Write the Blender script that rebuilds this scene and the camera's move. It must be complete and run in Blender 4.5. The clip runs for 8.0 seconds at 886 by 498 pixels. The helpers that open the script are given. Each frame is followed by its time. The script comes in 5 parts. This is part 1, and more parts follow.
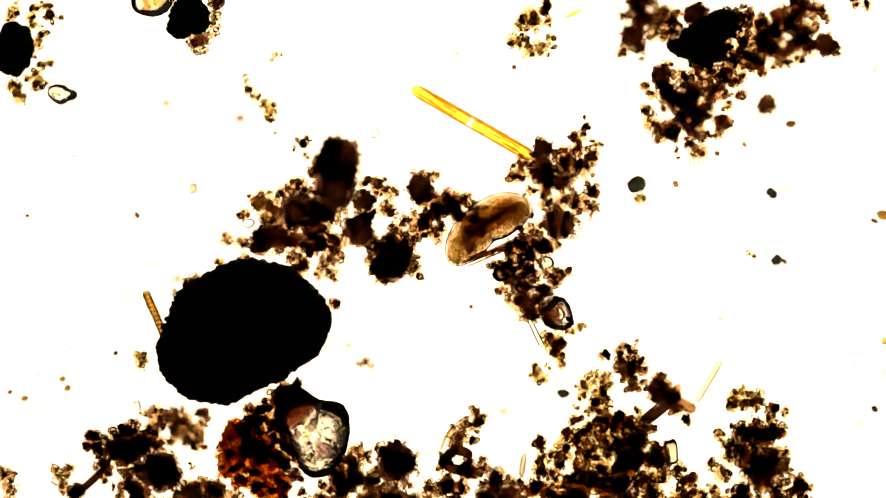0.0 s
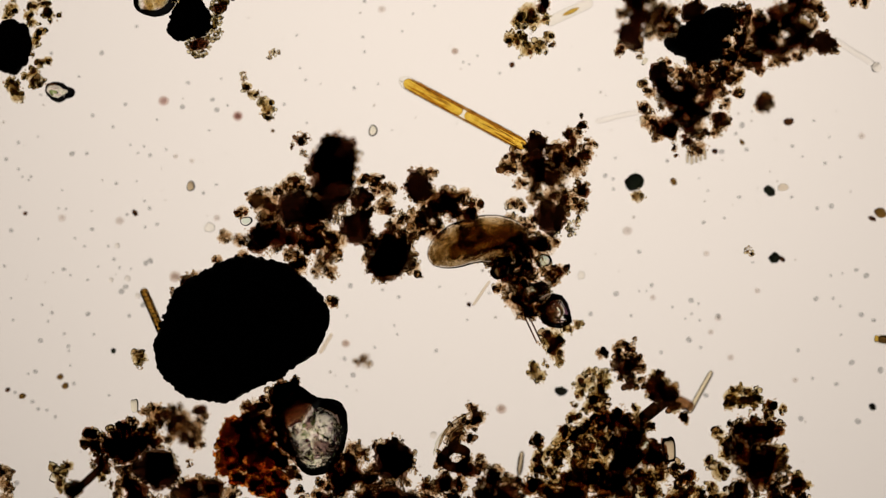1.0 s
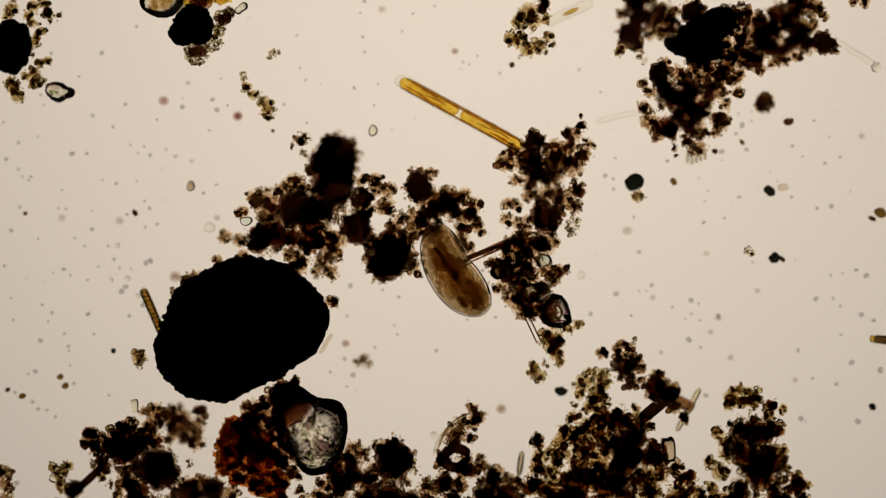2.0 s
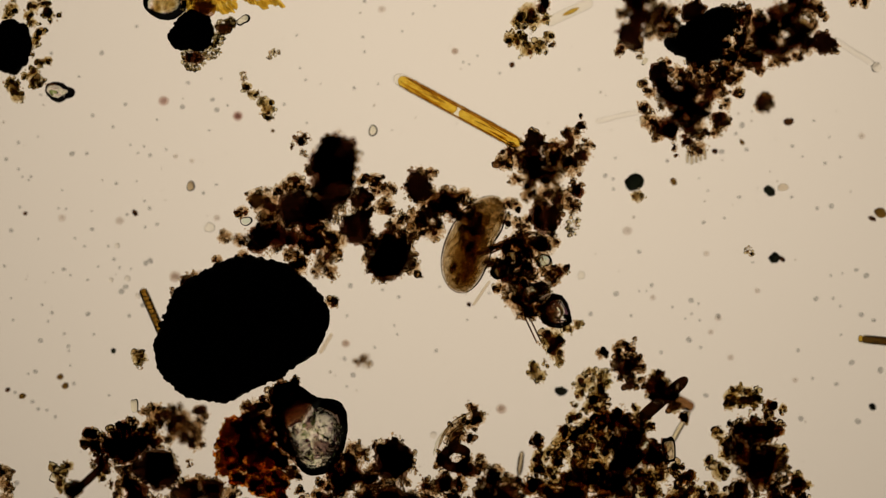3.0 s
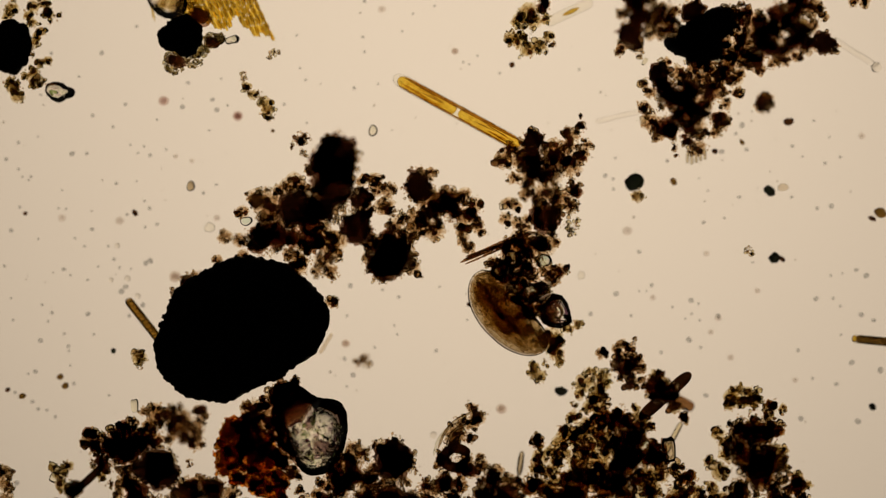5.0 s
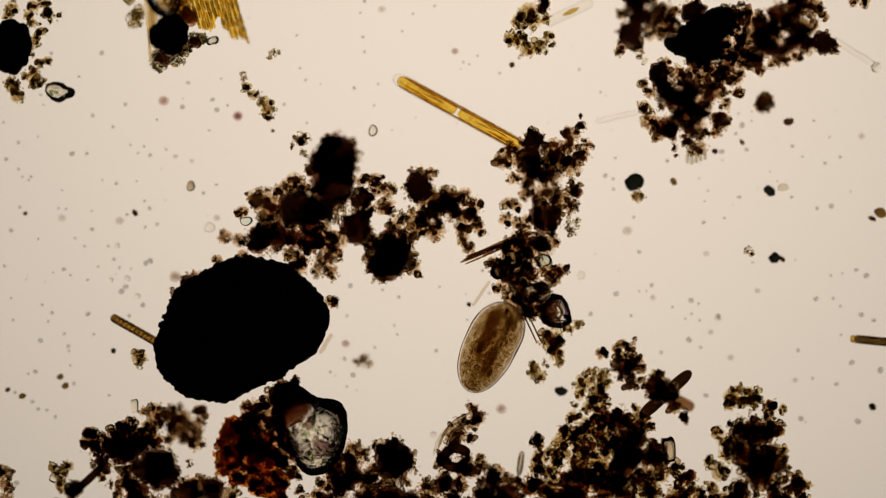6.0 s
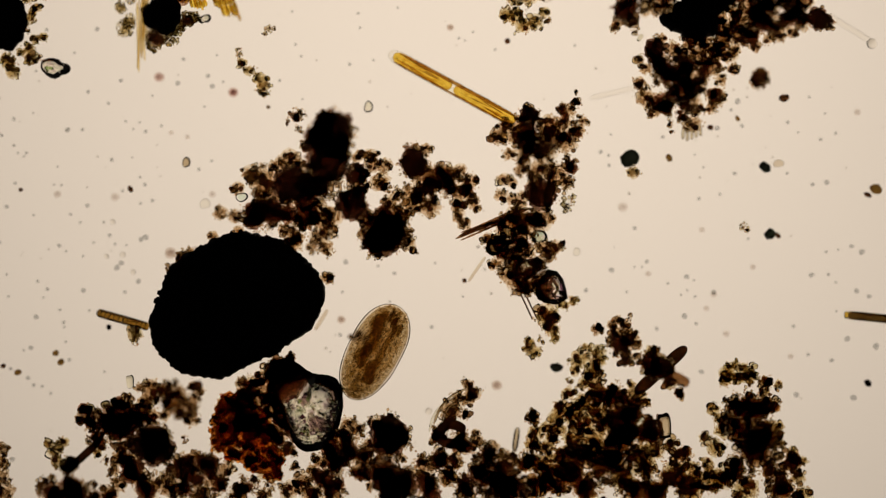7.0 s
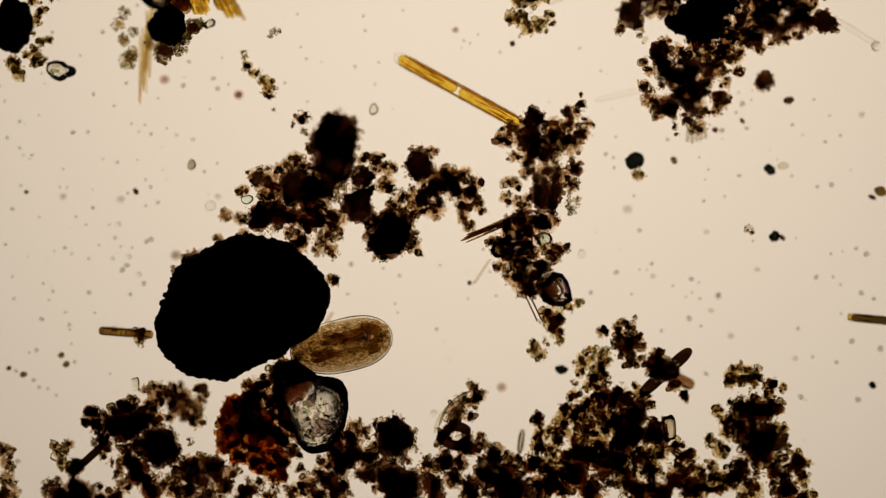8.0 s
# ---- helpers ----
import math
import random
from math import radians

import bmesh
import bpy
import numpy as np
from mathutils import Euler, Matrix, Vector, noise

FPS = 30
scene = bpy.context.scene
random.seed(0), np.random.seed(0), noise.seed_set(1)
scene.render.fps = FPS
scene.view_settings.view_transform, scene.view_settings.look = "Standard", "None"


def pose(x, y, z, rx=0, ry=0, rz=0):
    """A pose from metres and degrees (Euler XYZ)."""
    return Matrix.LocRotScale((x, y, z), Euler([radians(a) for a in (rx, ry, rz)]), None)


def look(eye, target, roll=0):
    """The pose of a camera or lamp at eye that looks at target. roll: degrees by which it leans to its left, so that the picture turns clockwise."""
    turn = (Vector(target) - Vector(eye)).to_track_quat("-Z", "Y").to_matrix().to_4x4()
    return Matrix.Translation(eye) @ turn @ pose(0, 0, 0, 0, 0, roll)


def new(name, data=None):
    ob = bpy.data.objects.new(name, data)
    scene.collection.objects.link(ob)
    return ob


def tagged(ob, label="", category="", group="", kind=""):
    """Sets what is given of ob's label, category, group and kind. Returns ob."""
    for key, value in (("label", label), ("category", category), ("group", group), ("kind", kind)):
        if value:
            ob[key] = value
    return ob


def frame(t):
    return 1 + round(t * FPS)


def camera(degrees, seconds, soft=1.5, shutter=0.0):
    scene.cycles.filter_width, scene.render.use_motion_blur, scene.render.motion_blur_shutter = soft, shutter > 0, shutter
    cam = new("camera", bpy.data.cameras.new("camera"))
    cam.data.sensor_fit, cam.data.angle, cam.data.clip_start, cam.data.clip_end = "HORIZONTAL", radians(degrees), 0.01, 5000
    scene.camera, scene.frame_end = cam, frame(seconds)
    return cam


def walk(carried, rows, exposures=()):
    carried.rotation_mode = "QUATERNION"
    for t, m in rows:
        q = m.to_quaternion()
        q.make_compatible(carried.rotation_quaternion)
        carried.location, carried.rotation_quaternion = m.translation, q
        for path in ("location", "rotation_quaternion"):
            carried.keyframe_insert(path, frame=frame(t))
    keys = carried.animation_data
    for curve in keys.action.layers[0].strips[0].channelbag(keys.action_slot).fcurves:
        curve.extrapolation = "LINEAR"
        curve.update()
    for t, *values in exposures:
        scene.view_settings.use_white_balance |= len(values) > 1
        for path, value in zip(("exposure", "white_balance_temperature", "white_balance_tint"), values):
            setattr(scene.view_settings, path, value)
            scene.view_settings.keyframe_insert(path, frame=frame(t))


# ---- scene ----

# A water drop on a microscope slide, built 1000 : 1 (one micrometre of the drop is one millimetre here).
UM = 0.001
EYE = 7.459          # height of the lens over the slide
MID = (784.0, 441.0)  # middle of the field, in micrometres from its upper corner


def at(x, y, z=0.0):
    """The place of a point of the field (micrometres across and down) that lies z micrometres over the slide."""
    k = (EYE - z * UM) / EYE * UM
    return Vector(((x - MID[0]) * k, (MID[1] - y) * k, z * UM))


# ---- camera ----
cam = camera(12.0, 8.0, soft=1.25)
cam.data.dof.use_dof, cam.data.dof.focus_distance, cam.data.dof.aperture_fstop = True, EYE - 0.052, 0.245
scene.cycles.max_bounces, scene.cycles.transmission_bounces, scene.cycles.transparent_max_bounces = 28, 28, 40


def stage(dx, dy, down=0.0):
    """The lens over the slide when the stage has carried the drop by dx, dy micrometres and the focus is set down by so many."""
    return pose(-dx * UM, dy * UM, EYE - down * UM)


walk(cam, [
    (0.0, stage(4, 4)), (0.2, stage(3.5, 3)), (0.4, stage(1, 1)), (0.5, stage(0, 0)), (1.0, stage(0, 0)), (3.0, stage(0, 0)),
    (4.5, stage(0, 0)), (6.0, stage(0, 0)), (6.2, stage(-0.5, 0)), (6.4, stage(-2, -2)), (6.5, stage(-3, -31)),
    (6.6, stage(-3.5, -33)), (6.8, stage(-6, -37)), (7.0, stage(-8, -42)), (7.1, stage(0, -38, 4)), (7.2, stage(0, -38, 8)), (7.3, stage(0, -38, 17)), (7.4, stage(0, -38, 23)),
    (7.5, stage(0, -38, 23)), (7.6, stage(0, -38, 11)), (7.7, stage(0, -38, -2)), (7.8, stage(0, -38, -5)), (8.0, stage(1, -38, -9)),
], exposures=[
    (0.0, 2.15, 7000, 13), (0.3, 2.1, 7000, 13), (0.5, 0.95, 5780, 27), (0.6, 0.68, 5600, 13), (1.0, 0.38, 5400, 12),
    (1.7, 0.2, 5500, 11), (2.8, -0.02, 6000, 8), (3.05, -0.05, 6150, 9), (3.3, -0.06, 6500, 9), (4.7, 0.0, 6400, 10), (5.8, 0.2, 5650, 11),
    (6.5, 0.23, 5700, 11), (8.0, 0.22, 5900, 10)])

# ---- light: the microscope's lamp under a frosted plate, and a dim room ----
world = bpy.data.worlds.new("dim_room")
world.use_nodes = True
world.node_tree.nodes["Background"].inputs[0].default_value = (1.0, 0.9, 0.8, 1)
world.node_tree.nodes["Background"].inputs[1].default_value = 0.004
scene.world = world

lamp_data = bpy.data.lights.new("substage_lamp", "AREA")
lamp_data.shape, lamp_data.size, lamp_data.energy, lamp_data.color = "DISK", 2.6, 149.5, (1.0, 0.77, 0.565)
lamp = new("substage_lamp", lamp_data)
lamp.matrix_world = look((0.12, 0.80, -7.5), (0.12, 0.6, 0.0))


# ---- materials ----
def material(name):
    m = bpy.data.materials.new(name)
    m.use_nodes = True
    m.node_tree.nodes.clear()
    return m, m.node_tree.nodes, m.node_tree.links


def node(nodes, kind, **values):
    n = nodes.new(kind)
    for key, value in values.items():
        n.inputs[key.replace("_", " ")].default_value = value
    return n


def ramp(nodes, stops):
    n = nodes.new("ShaderNodeValToRGB")
    while len(n.color_ramp.elements) < len(stops):
        n.color_ramp.elements.new(0.5)
    for e, (p, c) in zip(n.color_ramp.elements, stops):
        e.position, e.color = p, (*c, 1)
    return n


def clear(name, stops, ior, source="island", scale=40.0, bump=0.0, rough=0.0, deep=0.003):
    """A clear or stained body: light bends through it and is stained at each face. stops: its tints."""
    m, nodes, links = material(name)
    out = nodes.new("ShaderNodeOutputMaterial")
    body = node(nodes, "ShaderNodeBsdfRefraction", IOR=ior, Roughness=rough)
    tint = ramp(nodes, stops)
    coords = nodes.new("ShaderNodeTexCoord")
    fine = node(nodes, "ShaderNodeTexNoise", Scale=scale, Detail=2.0, Roughness=0.55)
    links.new(coords.outputs["Object"], fine.inputs["Vector"])
    if source == "island":
        links.new(nodes.new("ShaderNodeNewGeometry").outputs["Random Per Island"], tint.inputs["Fac"])
    elif source == "object":
        links.new(nodes.new("ShaderNodeObjectInfo").outputs["Random"], tint.inputs["Fac"])
    else:
        links.new(fine.outputs["Fac"], tint.inputs["Fac"])
    links.new(tint.outputs["Color"], body.inputs["Color"])
    if bump:
        b = node(nodes, "ShaderNodeBump", Strength=bump, Distance=deep)
        links.new(fine.outputs["Fac"], b.inputs["Height"])
        links.new(b.outputs["Normal"], body.inputs["Normal"])
    links.new(body.outputs[0], out.inputs["Surface"])
    return m


def opaque(name, low, high, scale=60.0, rough=0.8):
    m, nodes, links = material(name)
    out = nodes.new("ShaderNodeOutputMaterial")
    body = node(nodes, "ShaderNodeBsdfPrincipled", Roughness=rough, Specular_IOR_Level=0.1)
    tint = ramp(nodes, [(0.3, low), (0.7, high)])
    coords = nodes.new("ShaderNodeTexCoord")
    fine = node(nodes, "ShaderNodeTexNoise", Scale=scale, Detail=6.0, Roughness=0.7)
    b = node(nodes, "ShaderNodeBump", Strength=0.6, Distance=0.004)
    links.new(coords.outputs["Object"], fine.inputs["Vector"])
    links.new(fine.outputs["Fac"], tint.inputs["Fac"])
    links.new(fine.outputs["Fac"], b.inputs["Height"])
    links.new(tint.outputs["Color"], body.inputs["Base Color"])
    links.new(b.outputs["Normal"], body.inputs["Normal"])
    links.new(body.outputs[0], out.inputs["Surface"])
    return m


def frosted():
    m, nodes, links = material("frosted_glass")
    out = nodes.new("ShaderNodeOutputMaterial")
    body = node(nodes, "ShaderNodeBsdfTranslucent", Color=(0.86, 0.86, 0.84, 1))
    links.new(body.outputs[0], out.inputs["Surface"])
    return m


def slide_glass():
    m, nodes, links = material("slide_glass")
    out = nodes.new("ShaderNodeOutputMaterial")
    body = node(nodes, "ShaderNodeBsdfTransparent", Color=(0.985, 0.99, 0.985, 1))
    gloss = node(nodes, "ShaderNodeBsdfGlossy", Roughness=0.02)
    mix = nodes.new("ShaderNodeMixShader")
    edge = node(nodes, "ShaderNodeFresnel", IOR=1.15)
    links.new(edge.outputs[0], mix.inputs[0])
    links.new(body.outputs[0], mix.inputs[1])
    links.new(gloss.outputs[0], mix.inputs[2])
    links.new(mix.outputs[0], out.inputs["Surface"])
    return m


def slime(name, low, high):
    m, nodes, links = material(name)
    out = nodes.new("ShaderNodeOutputMaterial")
    body = nodes.new("ShaderNodeBsdfTransparent")
    tint = ramp(nodes, [(0.35, low), (0.65, high)])
    coords = nodes.new("ShaderNodeTexCoord")
    fine = node(nodes, "ShaderNodeTexNoise", Scale=75.0, Detail=5.0, Roughness=0.65)
    links.new(coords.outputs["Object"], fine.inputs["Vector"])
    links.new(fine.outputs["Fac"], tint.inputs["Fac"])
    links.new(tint.outputs["Color"], body.inputs["Color"])
    links.new(body.outputs[0], out.inputs["Surface"])
    return m


FROST, GLASS = frosted(), slide_glass()
HUMUS = clear("humus_granules", [(0.0, (0.72, 0.58, 0.40)), (0.3, (0.91, 0.82, 0.64)), (0.7, (0.985, 0.955, 0.87)), (1.0, (0.86, 0.76, 0.58))], 1.38)
FINES = clear("humus_fines", [(0.0, (0.77, 0.64, 0.46)), (0.5, (0.915, 0.83, 0.685)), (1.0, (0.85, 0.745, 0.585))], 1.08)
PALE = clear("pale_granules", [(0.0, (0.84, 0.76, 0.56)), (0.5, (0.95, 0.91, 0.78)), (1.0, (0.85, 0.80, 0.58))], 1.34)
BRIGHT = clear("bright_granules", [(0.0, (0.82, 0.74, 0.58)), (0.5, (0.97, 0.94, 0.86)), (1.0, (0.92, 0.88, 0.74))], 1.4)
RUST = clear("rust_granules", [(0.0, (0.74, 0.46, 0.16)), (0.5, (0.92, 0.68, 0.30)), (1.0, (0.83, 0.55, 0.21))], 1.16)
# DARK: brown humus, and the shade built into rims and sides of clear grains
DARK = clear("dark_humus_and_shade", [(0.3, (0.55, 0.43, 0.35)), (0.7, (0.78, 0.65, 0.55))], 1.02, "noise", 90.0, 0.4)
COALY = clear("coaly_humus", [(0.3, (0.42, 0.325, 0.265)), (0.7, (0.60, 0.485, 0.41))], 1.02, "noise", 70.0, 0.4)
EARTH = clear("dark_earth", [(0.3, (0.58, 0.44, 0.27)), (0.7, (0.82, 0.68, 0.48))], 1.02, "noise", 90.0, 0.4)
GRAIN = clear("stained_grain", [(0.0, (0.40, 0.28, 0.19)), (0.4, (0.66, 0.54, 0.38)), (0.8, (0.86, 0.79, 0.60)), (1.0, (0.52, 0.37, 0.25))], 1.28, "object")
FILM = slime("slime_film", (0.835, 0.76, 0.65), (0.975, 0.955, 0.915))
OLIVE_FILM = slime("olive_slime", (0.835, 0.775, 0.61), (0.975, 0.96, 0.91))
BLACK = opaque("black_mineral", (0.012, 0.010, 0.009), (0.035, 0.030, 0.026))
QUARTZ = clear("quartz", [(0.32, (0.74, 0.88, 0.76)), (0.5, (0.99, 0.99, 0.97)), (0.68, (0.86, 0.72, 0.80))], 1.5, "noise", 60.0, 0.35, deep=0.002)
PEAR = clear("stained_quartz", [(0.3, (0.62, 0.66, 0.50)), (0.46, (0.95, 0.94, 0.86)), (0.56, (0.95, 0.92, 0.86)), (0.72, (0.62, 0.50, 0.54))], 1.5, "noise", 80.0, 0.45, deep=0.0022)
MOSS = clear("mossy_inclusion", [(0.3, (0.52, 0.64, 0.36)), (0.7, (0.82, 0.90, 0.66))], 1.14, "noise", 90.0, 0.4)
CLOUD = clear("smoky_cloud", [(0.3, (0.80, 0.73, 0.74)), (0.7, (0.96, 0.94, 0.92))], 1.03, "noise", 120.0, 0.6)
MAUVE = clear("mauve_inclusion", [(0.3, (0.46, 0.29, 0.38)), (0.7, (0.80, 0.66, 0.73))], 1.12, "noise", 90.0, 0.4)
HAY = clear("pale_hay", [(0.3, (0.86, 0.81, 0.72)), (0.7, (0.92, 0.88, 0.81))], 1.05, "noise", 40.0)
SILICA = clear("silica", [(0.3, (0.97, 0.96, 0.90)), (0.7, (0.985, 0.98, 0.95))], 1.09, "noise", 30.0)
HOLLOW = clear("hollow_silica", [(0.3, (0.985, 0.98, 0.96)), (0.7, (0.99, 0.985, 0.975))], 1.06, "noise", 30.0)
FAINT = clear("faint_silica", [(0.3, (0.96, 0.95, 0.91)), (0.7, (0.98, 0.975, 0.95))], 1.035, "noise", 30.0)
PLUM = clear("plum_haze", [(0.3, (0.90, 0.86, 0.845)), (0.7, (0.94, 0.91, 0.90))], 1.003, "noise", 60.0)
GOLD = clear("golden_plastid", [(0.3, (0.86, 0.69, 0.17)), (0.5, (0.94, 0.81, 0.30)), (0.7, (0.77, 0.57, 0.10))], 1.04, "noise", 60.0, 0.7)
STRAW = clear("straw_gold_shell", [(0.3, (0.74, 0.58, 0.13)), (0.7, (0.90, 0.78, 0.33))], 1.14, "noise", 70.0, 0.4)
REED = clear("pale_reed", [(0.3, (0.90, 0.80, 0.52)), (0.7, (0.96, 0.90, 0.72))], 1.09, "noise", 50.0, 0.3)
OLIVE = clear("olive_plastid", [(0.3, (0.30, 0.22, 0.09)), (0.7, (0.52, 0.40, 0.17))], 1.1, "noise", 45.0, 0.3)
AMBER = clear("amber_plastid", [(0.3, (0.46, 0.33, 0.11)), (0.7, (0.70, 0.53, 0.22))], 1.08, "noise", 45.0, 0.3)
GREY = clear("grey_speck", [(0.3, (0.71, 0.715, 0.715)), (0.7, (0.80, 0.81, 0.81))], 1.03, "noise", 90.0)
UMBER = clear("umber_wood", [(0.3, (0.17, 0.09, 0.05)), (0.7, (0.33, 0.21, 0.13))], 1.03, "noise", 75.0, 0.4)
BARK = clear("bark_fibre", [(0.3, (0.38, 0.25, 0.14)), (0.7, (0.62, 0.46, 0.29))], 1.06, "noise", 60.0, 0.4)
BROWN = clear("brown_shell", [(0.3, (0.17, 0.10, 0.05)), (0.7, (0.38, 0.25, 0.14))], 1.14, "noise", 50.0, 0.4)
HULL = clear("dark_hull", [(0.3, (0.085, 0.042, 0.02)), (0.7, (0.20, 0.115, 0.055))], 1.1, "noise", 55.0, 0.4)
GREEN = clear("dark_green_cell", [(0.3, (0.05, 0.06, 0.048)), (0.7, (0.14, 0.15, 0.12))], 1.12, "noise", 70.0, 0.3)
PURPLE = clear("faint_haze", [(0.3, (0.957, 0.948, 0.94)), (0.7, (0.972, 0.965, 0.96))], 1.003, "noise", 60.0)
TAUPE = clear("taupe_haze", [(0.3, (0.905, 0.88, 0.86)), (0.7, (0.94, 0.92, 0.905))], 1.003, "noise", 60.0)
DUST = clear("grey_dust", [(0.0, (0.74, 0.73, 0.71)), (0.5, (0.84, 0.83, 0.81)), (1.0, (0.92, 0.91, 0.89))], 1.03)
PELLICLE = clear("pellicle", [(0.3, (0.90, 0.85, 0.78)), (0.7, (0.94, 0.90, 0.85))], 1.052, "noise", 120.0, 0.1)
PLASM = clear("cell_granules", [(0.0, (0.80, 0.71, 0.53)), (0.5, (0.97, 0.945, 0.87)), (1.0, (0.90, 0.84, 0.68))], 1.035)
ENDOPLASM = clear("endoplasm", [(0.32, (0.725, 0.665, 0.53)), (0.68, (0.83, 0.78, 0.665))], 1.008, "noise", 26.0)
FOOD = clear("food_mass", [(0.32, (0.88, 0.82, 0.71)), (0.68, (0.96, 0.925, 0.85))], 1.005, "noise", 60.0)
RIMMED = clear("clear_shell", [(0.3, (0.90, 0.88, 0.78)), (0.7, (0.96, 0.95, 0.90))], 1.2, "noise", 60.0, 0.3)
SMOKY = clear("smoky_grain", [(0.3, (0.62, 0.54, 0.40)), (0.7, (0.92, 0.86, 0.74))], 1.5, "noise", 90.0, 0.3)
BEADY = clear("clear_droplet", [(0.3, (0.93, 0.92, 0.89)), (0.7, (0.97, 0.96, 0.94))], 1.12, "noise", 30.0)
TAWNY = clear("tawny_edge", [(0.3, (0.56, 0.38, 0.14)), (0.7, (0.78, 0.60, 0.30))], 1.04, "noise", 50.0, 0.3)
DUSKY = clear("dusky_olive", [(0.3, (0.29, 0.21, 0.09)), (0.7, (0.45, 0.35, 0.17))], 1.05, "noise", 45.0, 0.3)
CORE = clear("core_plasm", [(0.32, (0.80, 0.71, 0.53)), (0.68, (0.97, 0.93, 0.83))], 1.01, "noise", 34.0)
VACUOLE = clear("food_vacuole", [(0.0, (0.50, 0.40, 0.24)), (0.6, (0.84, 0.76, 0.56)), (1.0, (0.68, 0.56, 0.36))], 1.05, "object")


# ---- building ----
def sphere_template(level):
    bm = bmesh.new()
    bmesh.ops.create_icosphere(bm, subdivisions=level, radius=1.0)
    v = np.array([p.co[:] for p in bm.verts])
    f = np.array([[p.index for p in q.verts] for q in bm.faces])
    bm.free()
    return v, f


BALLS = {n: sphere_template(n) for n in (1, 2, 3, 4, 5)}
BALLS[0] = (np.array([(1, 0, 0), (-1, 0, 0), (0, 1, 0), (0, -1, 0), (0, 0, 1), (0, 0, -1)], float),
            np.array([(0, 2, 4), (2, 1, 4), (1, 3, 4), (3, 0, 4), (2, 0, 5), (1, 2, 5), (3, 1, 5), (0, 3, 5)]))


def mesh_of(name, verts, faces, mat, smooth=True):
    """A mesh of triangles from arrays, in metres."""
    me = bpy.data.meshes.new(name)
    verts, faces = np.asarray(verts, np.float32), np.asarray(faces, np.int32)
    n = faces.shape[1]
    me.vertices.add(len(verts)), me.loops.add(faces.size), me.polygons.add(len(faces))
    me.vertices.foreach_set("co", verts.ravel())
    me.loops.foreach_set("vertex_index", faces.ravel())
    me.polygons.foreach_set("loop_start", np.arange(0, faces.size, n, dtype=np.int32))
    me.polygons.foreach_set("use_smooth", np.full(len(faces), smooth))
    me.update(calc_edges=True)
    me.validate()
    me.materials.append(mat)
    return me


def part(name, mesh, parent, label="", m=None, kind=""):
    ob = new(name, mesh)
    ob.parent = parent
    if m is not None:
        ob.matrix_basis = m
    return tagged(ob, label, kind=kind)


def thing(name, place, label, category, group="", kind=""):
    ob = new(name)
    ob.empty_display_size = 0.02
    ob.location = place
    return tagged(ob, label, category, group, kind)


def turn(rng, n):
    q = rng.normal(size=(n, 4))
    q /= np.linalg.norm(q, axis=1)[:, None]
    w, x, y, z = q.T
    return np.stack([1 - 2 * (y * y + z * z), 2 * (x * y - z * w), 2 * (x * z + y * w),
                     2 * (x * y + z * w), 1 - 2 * (x * x + z * z), 2 * (y * z - x * w),
                     2 * (x * z - y * w), 2 * (y * z + x * w), 1 - 2 * (x * x + y * y)], 1).reshape(n, 3, 3)


def crumbs(centres, sizes, rng, level=2, rough=0.06):
    """Many uneven grains as one soup of triangles: their centres and radii in micrometres."""
    v, f = BALLS[level]
    n = len(centres)
    if not n:
        return np.zeros((0, 3)), np.zeros((0, 3), int)
    squash = rng.uniform(0.75, 1.2, (n, 1, 3))
    p = v[None] * squash * (1 + rough * rng.normal(size=(n, len(v), 1)))
    p = np.einsum("nij,nkj->nki", turn(rng, n), p) * np.asarray(sizes)[:, None, None] + np.asarray(centres)[:, None, :]
    faces = f[None] + (np.arange(n) * len(v))[:, None, None]
    return p.reshape(-1, 3) * UM, faces.reshape(-1, 3)


def lump_mesh(name, rx, ry, rz, seed, mat, rough=0.25, fine=0.08, level=3):
    """An uneven lump, flattened, whose underside lies at z = 0."""
    v, f = BALLS[level]
    off = Vector((seed * 7.3, seed * 3.1, seed * 1.7))
    k = np.array([1 + rough * noise.noise(Vector(p) * 1.6 + off) + rough * 0.6 * noise.noise(Vector(p) * 3.7 + off)
                  + fine * noise.noise(Vector(p) * 9.0 + off) for p in v])
    p = v * k[:, None] * np.array([rx, ry, rz])
    p[:, 2] -= p[:, 2].min()
    return mesh_of(name, p * UM, f, mat)


def soft_lump_mesh(name, rx, ry, rz, seed, mat, rough=0.25, fine=0.08, level=3):
    """A lump of skins within skins, thin at its edge and dense in its middle."""
    verts, faces, count = [], [], 0
    off = Vector((seed * 7.3, seed * 3.1, seed * 1.7))
    for scale, n in ((1.0, level), (0.84, level - 1), (0.64, level - 1)):
        v, f = BALLS[n]
        k = np.array([1 + rough * noise.noise(Vector(p) * 1.6 + off) + rough * 0.6 * noise.noise(Vector(p) * 3.7 + off)
                      + fine * noise.noise(Vector(p) * 9.0 + off) for p in v])
        verts.append(v * (k * scale)[:, None] * np.array([rx, ry, rz]))
        faces.append(f + count)
        count += len(v)
    verts = np.concatenate(verts)
    verts[:, 2] -= verts[:, 2].min()
    return mesh_of(name, verts * UM, np.concatenate(faces), mat)


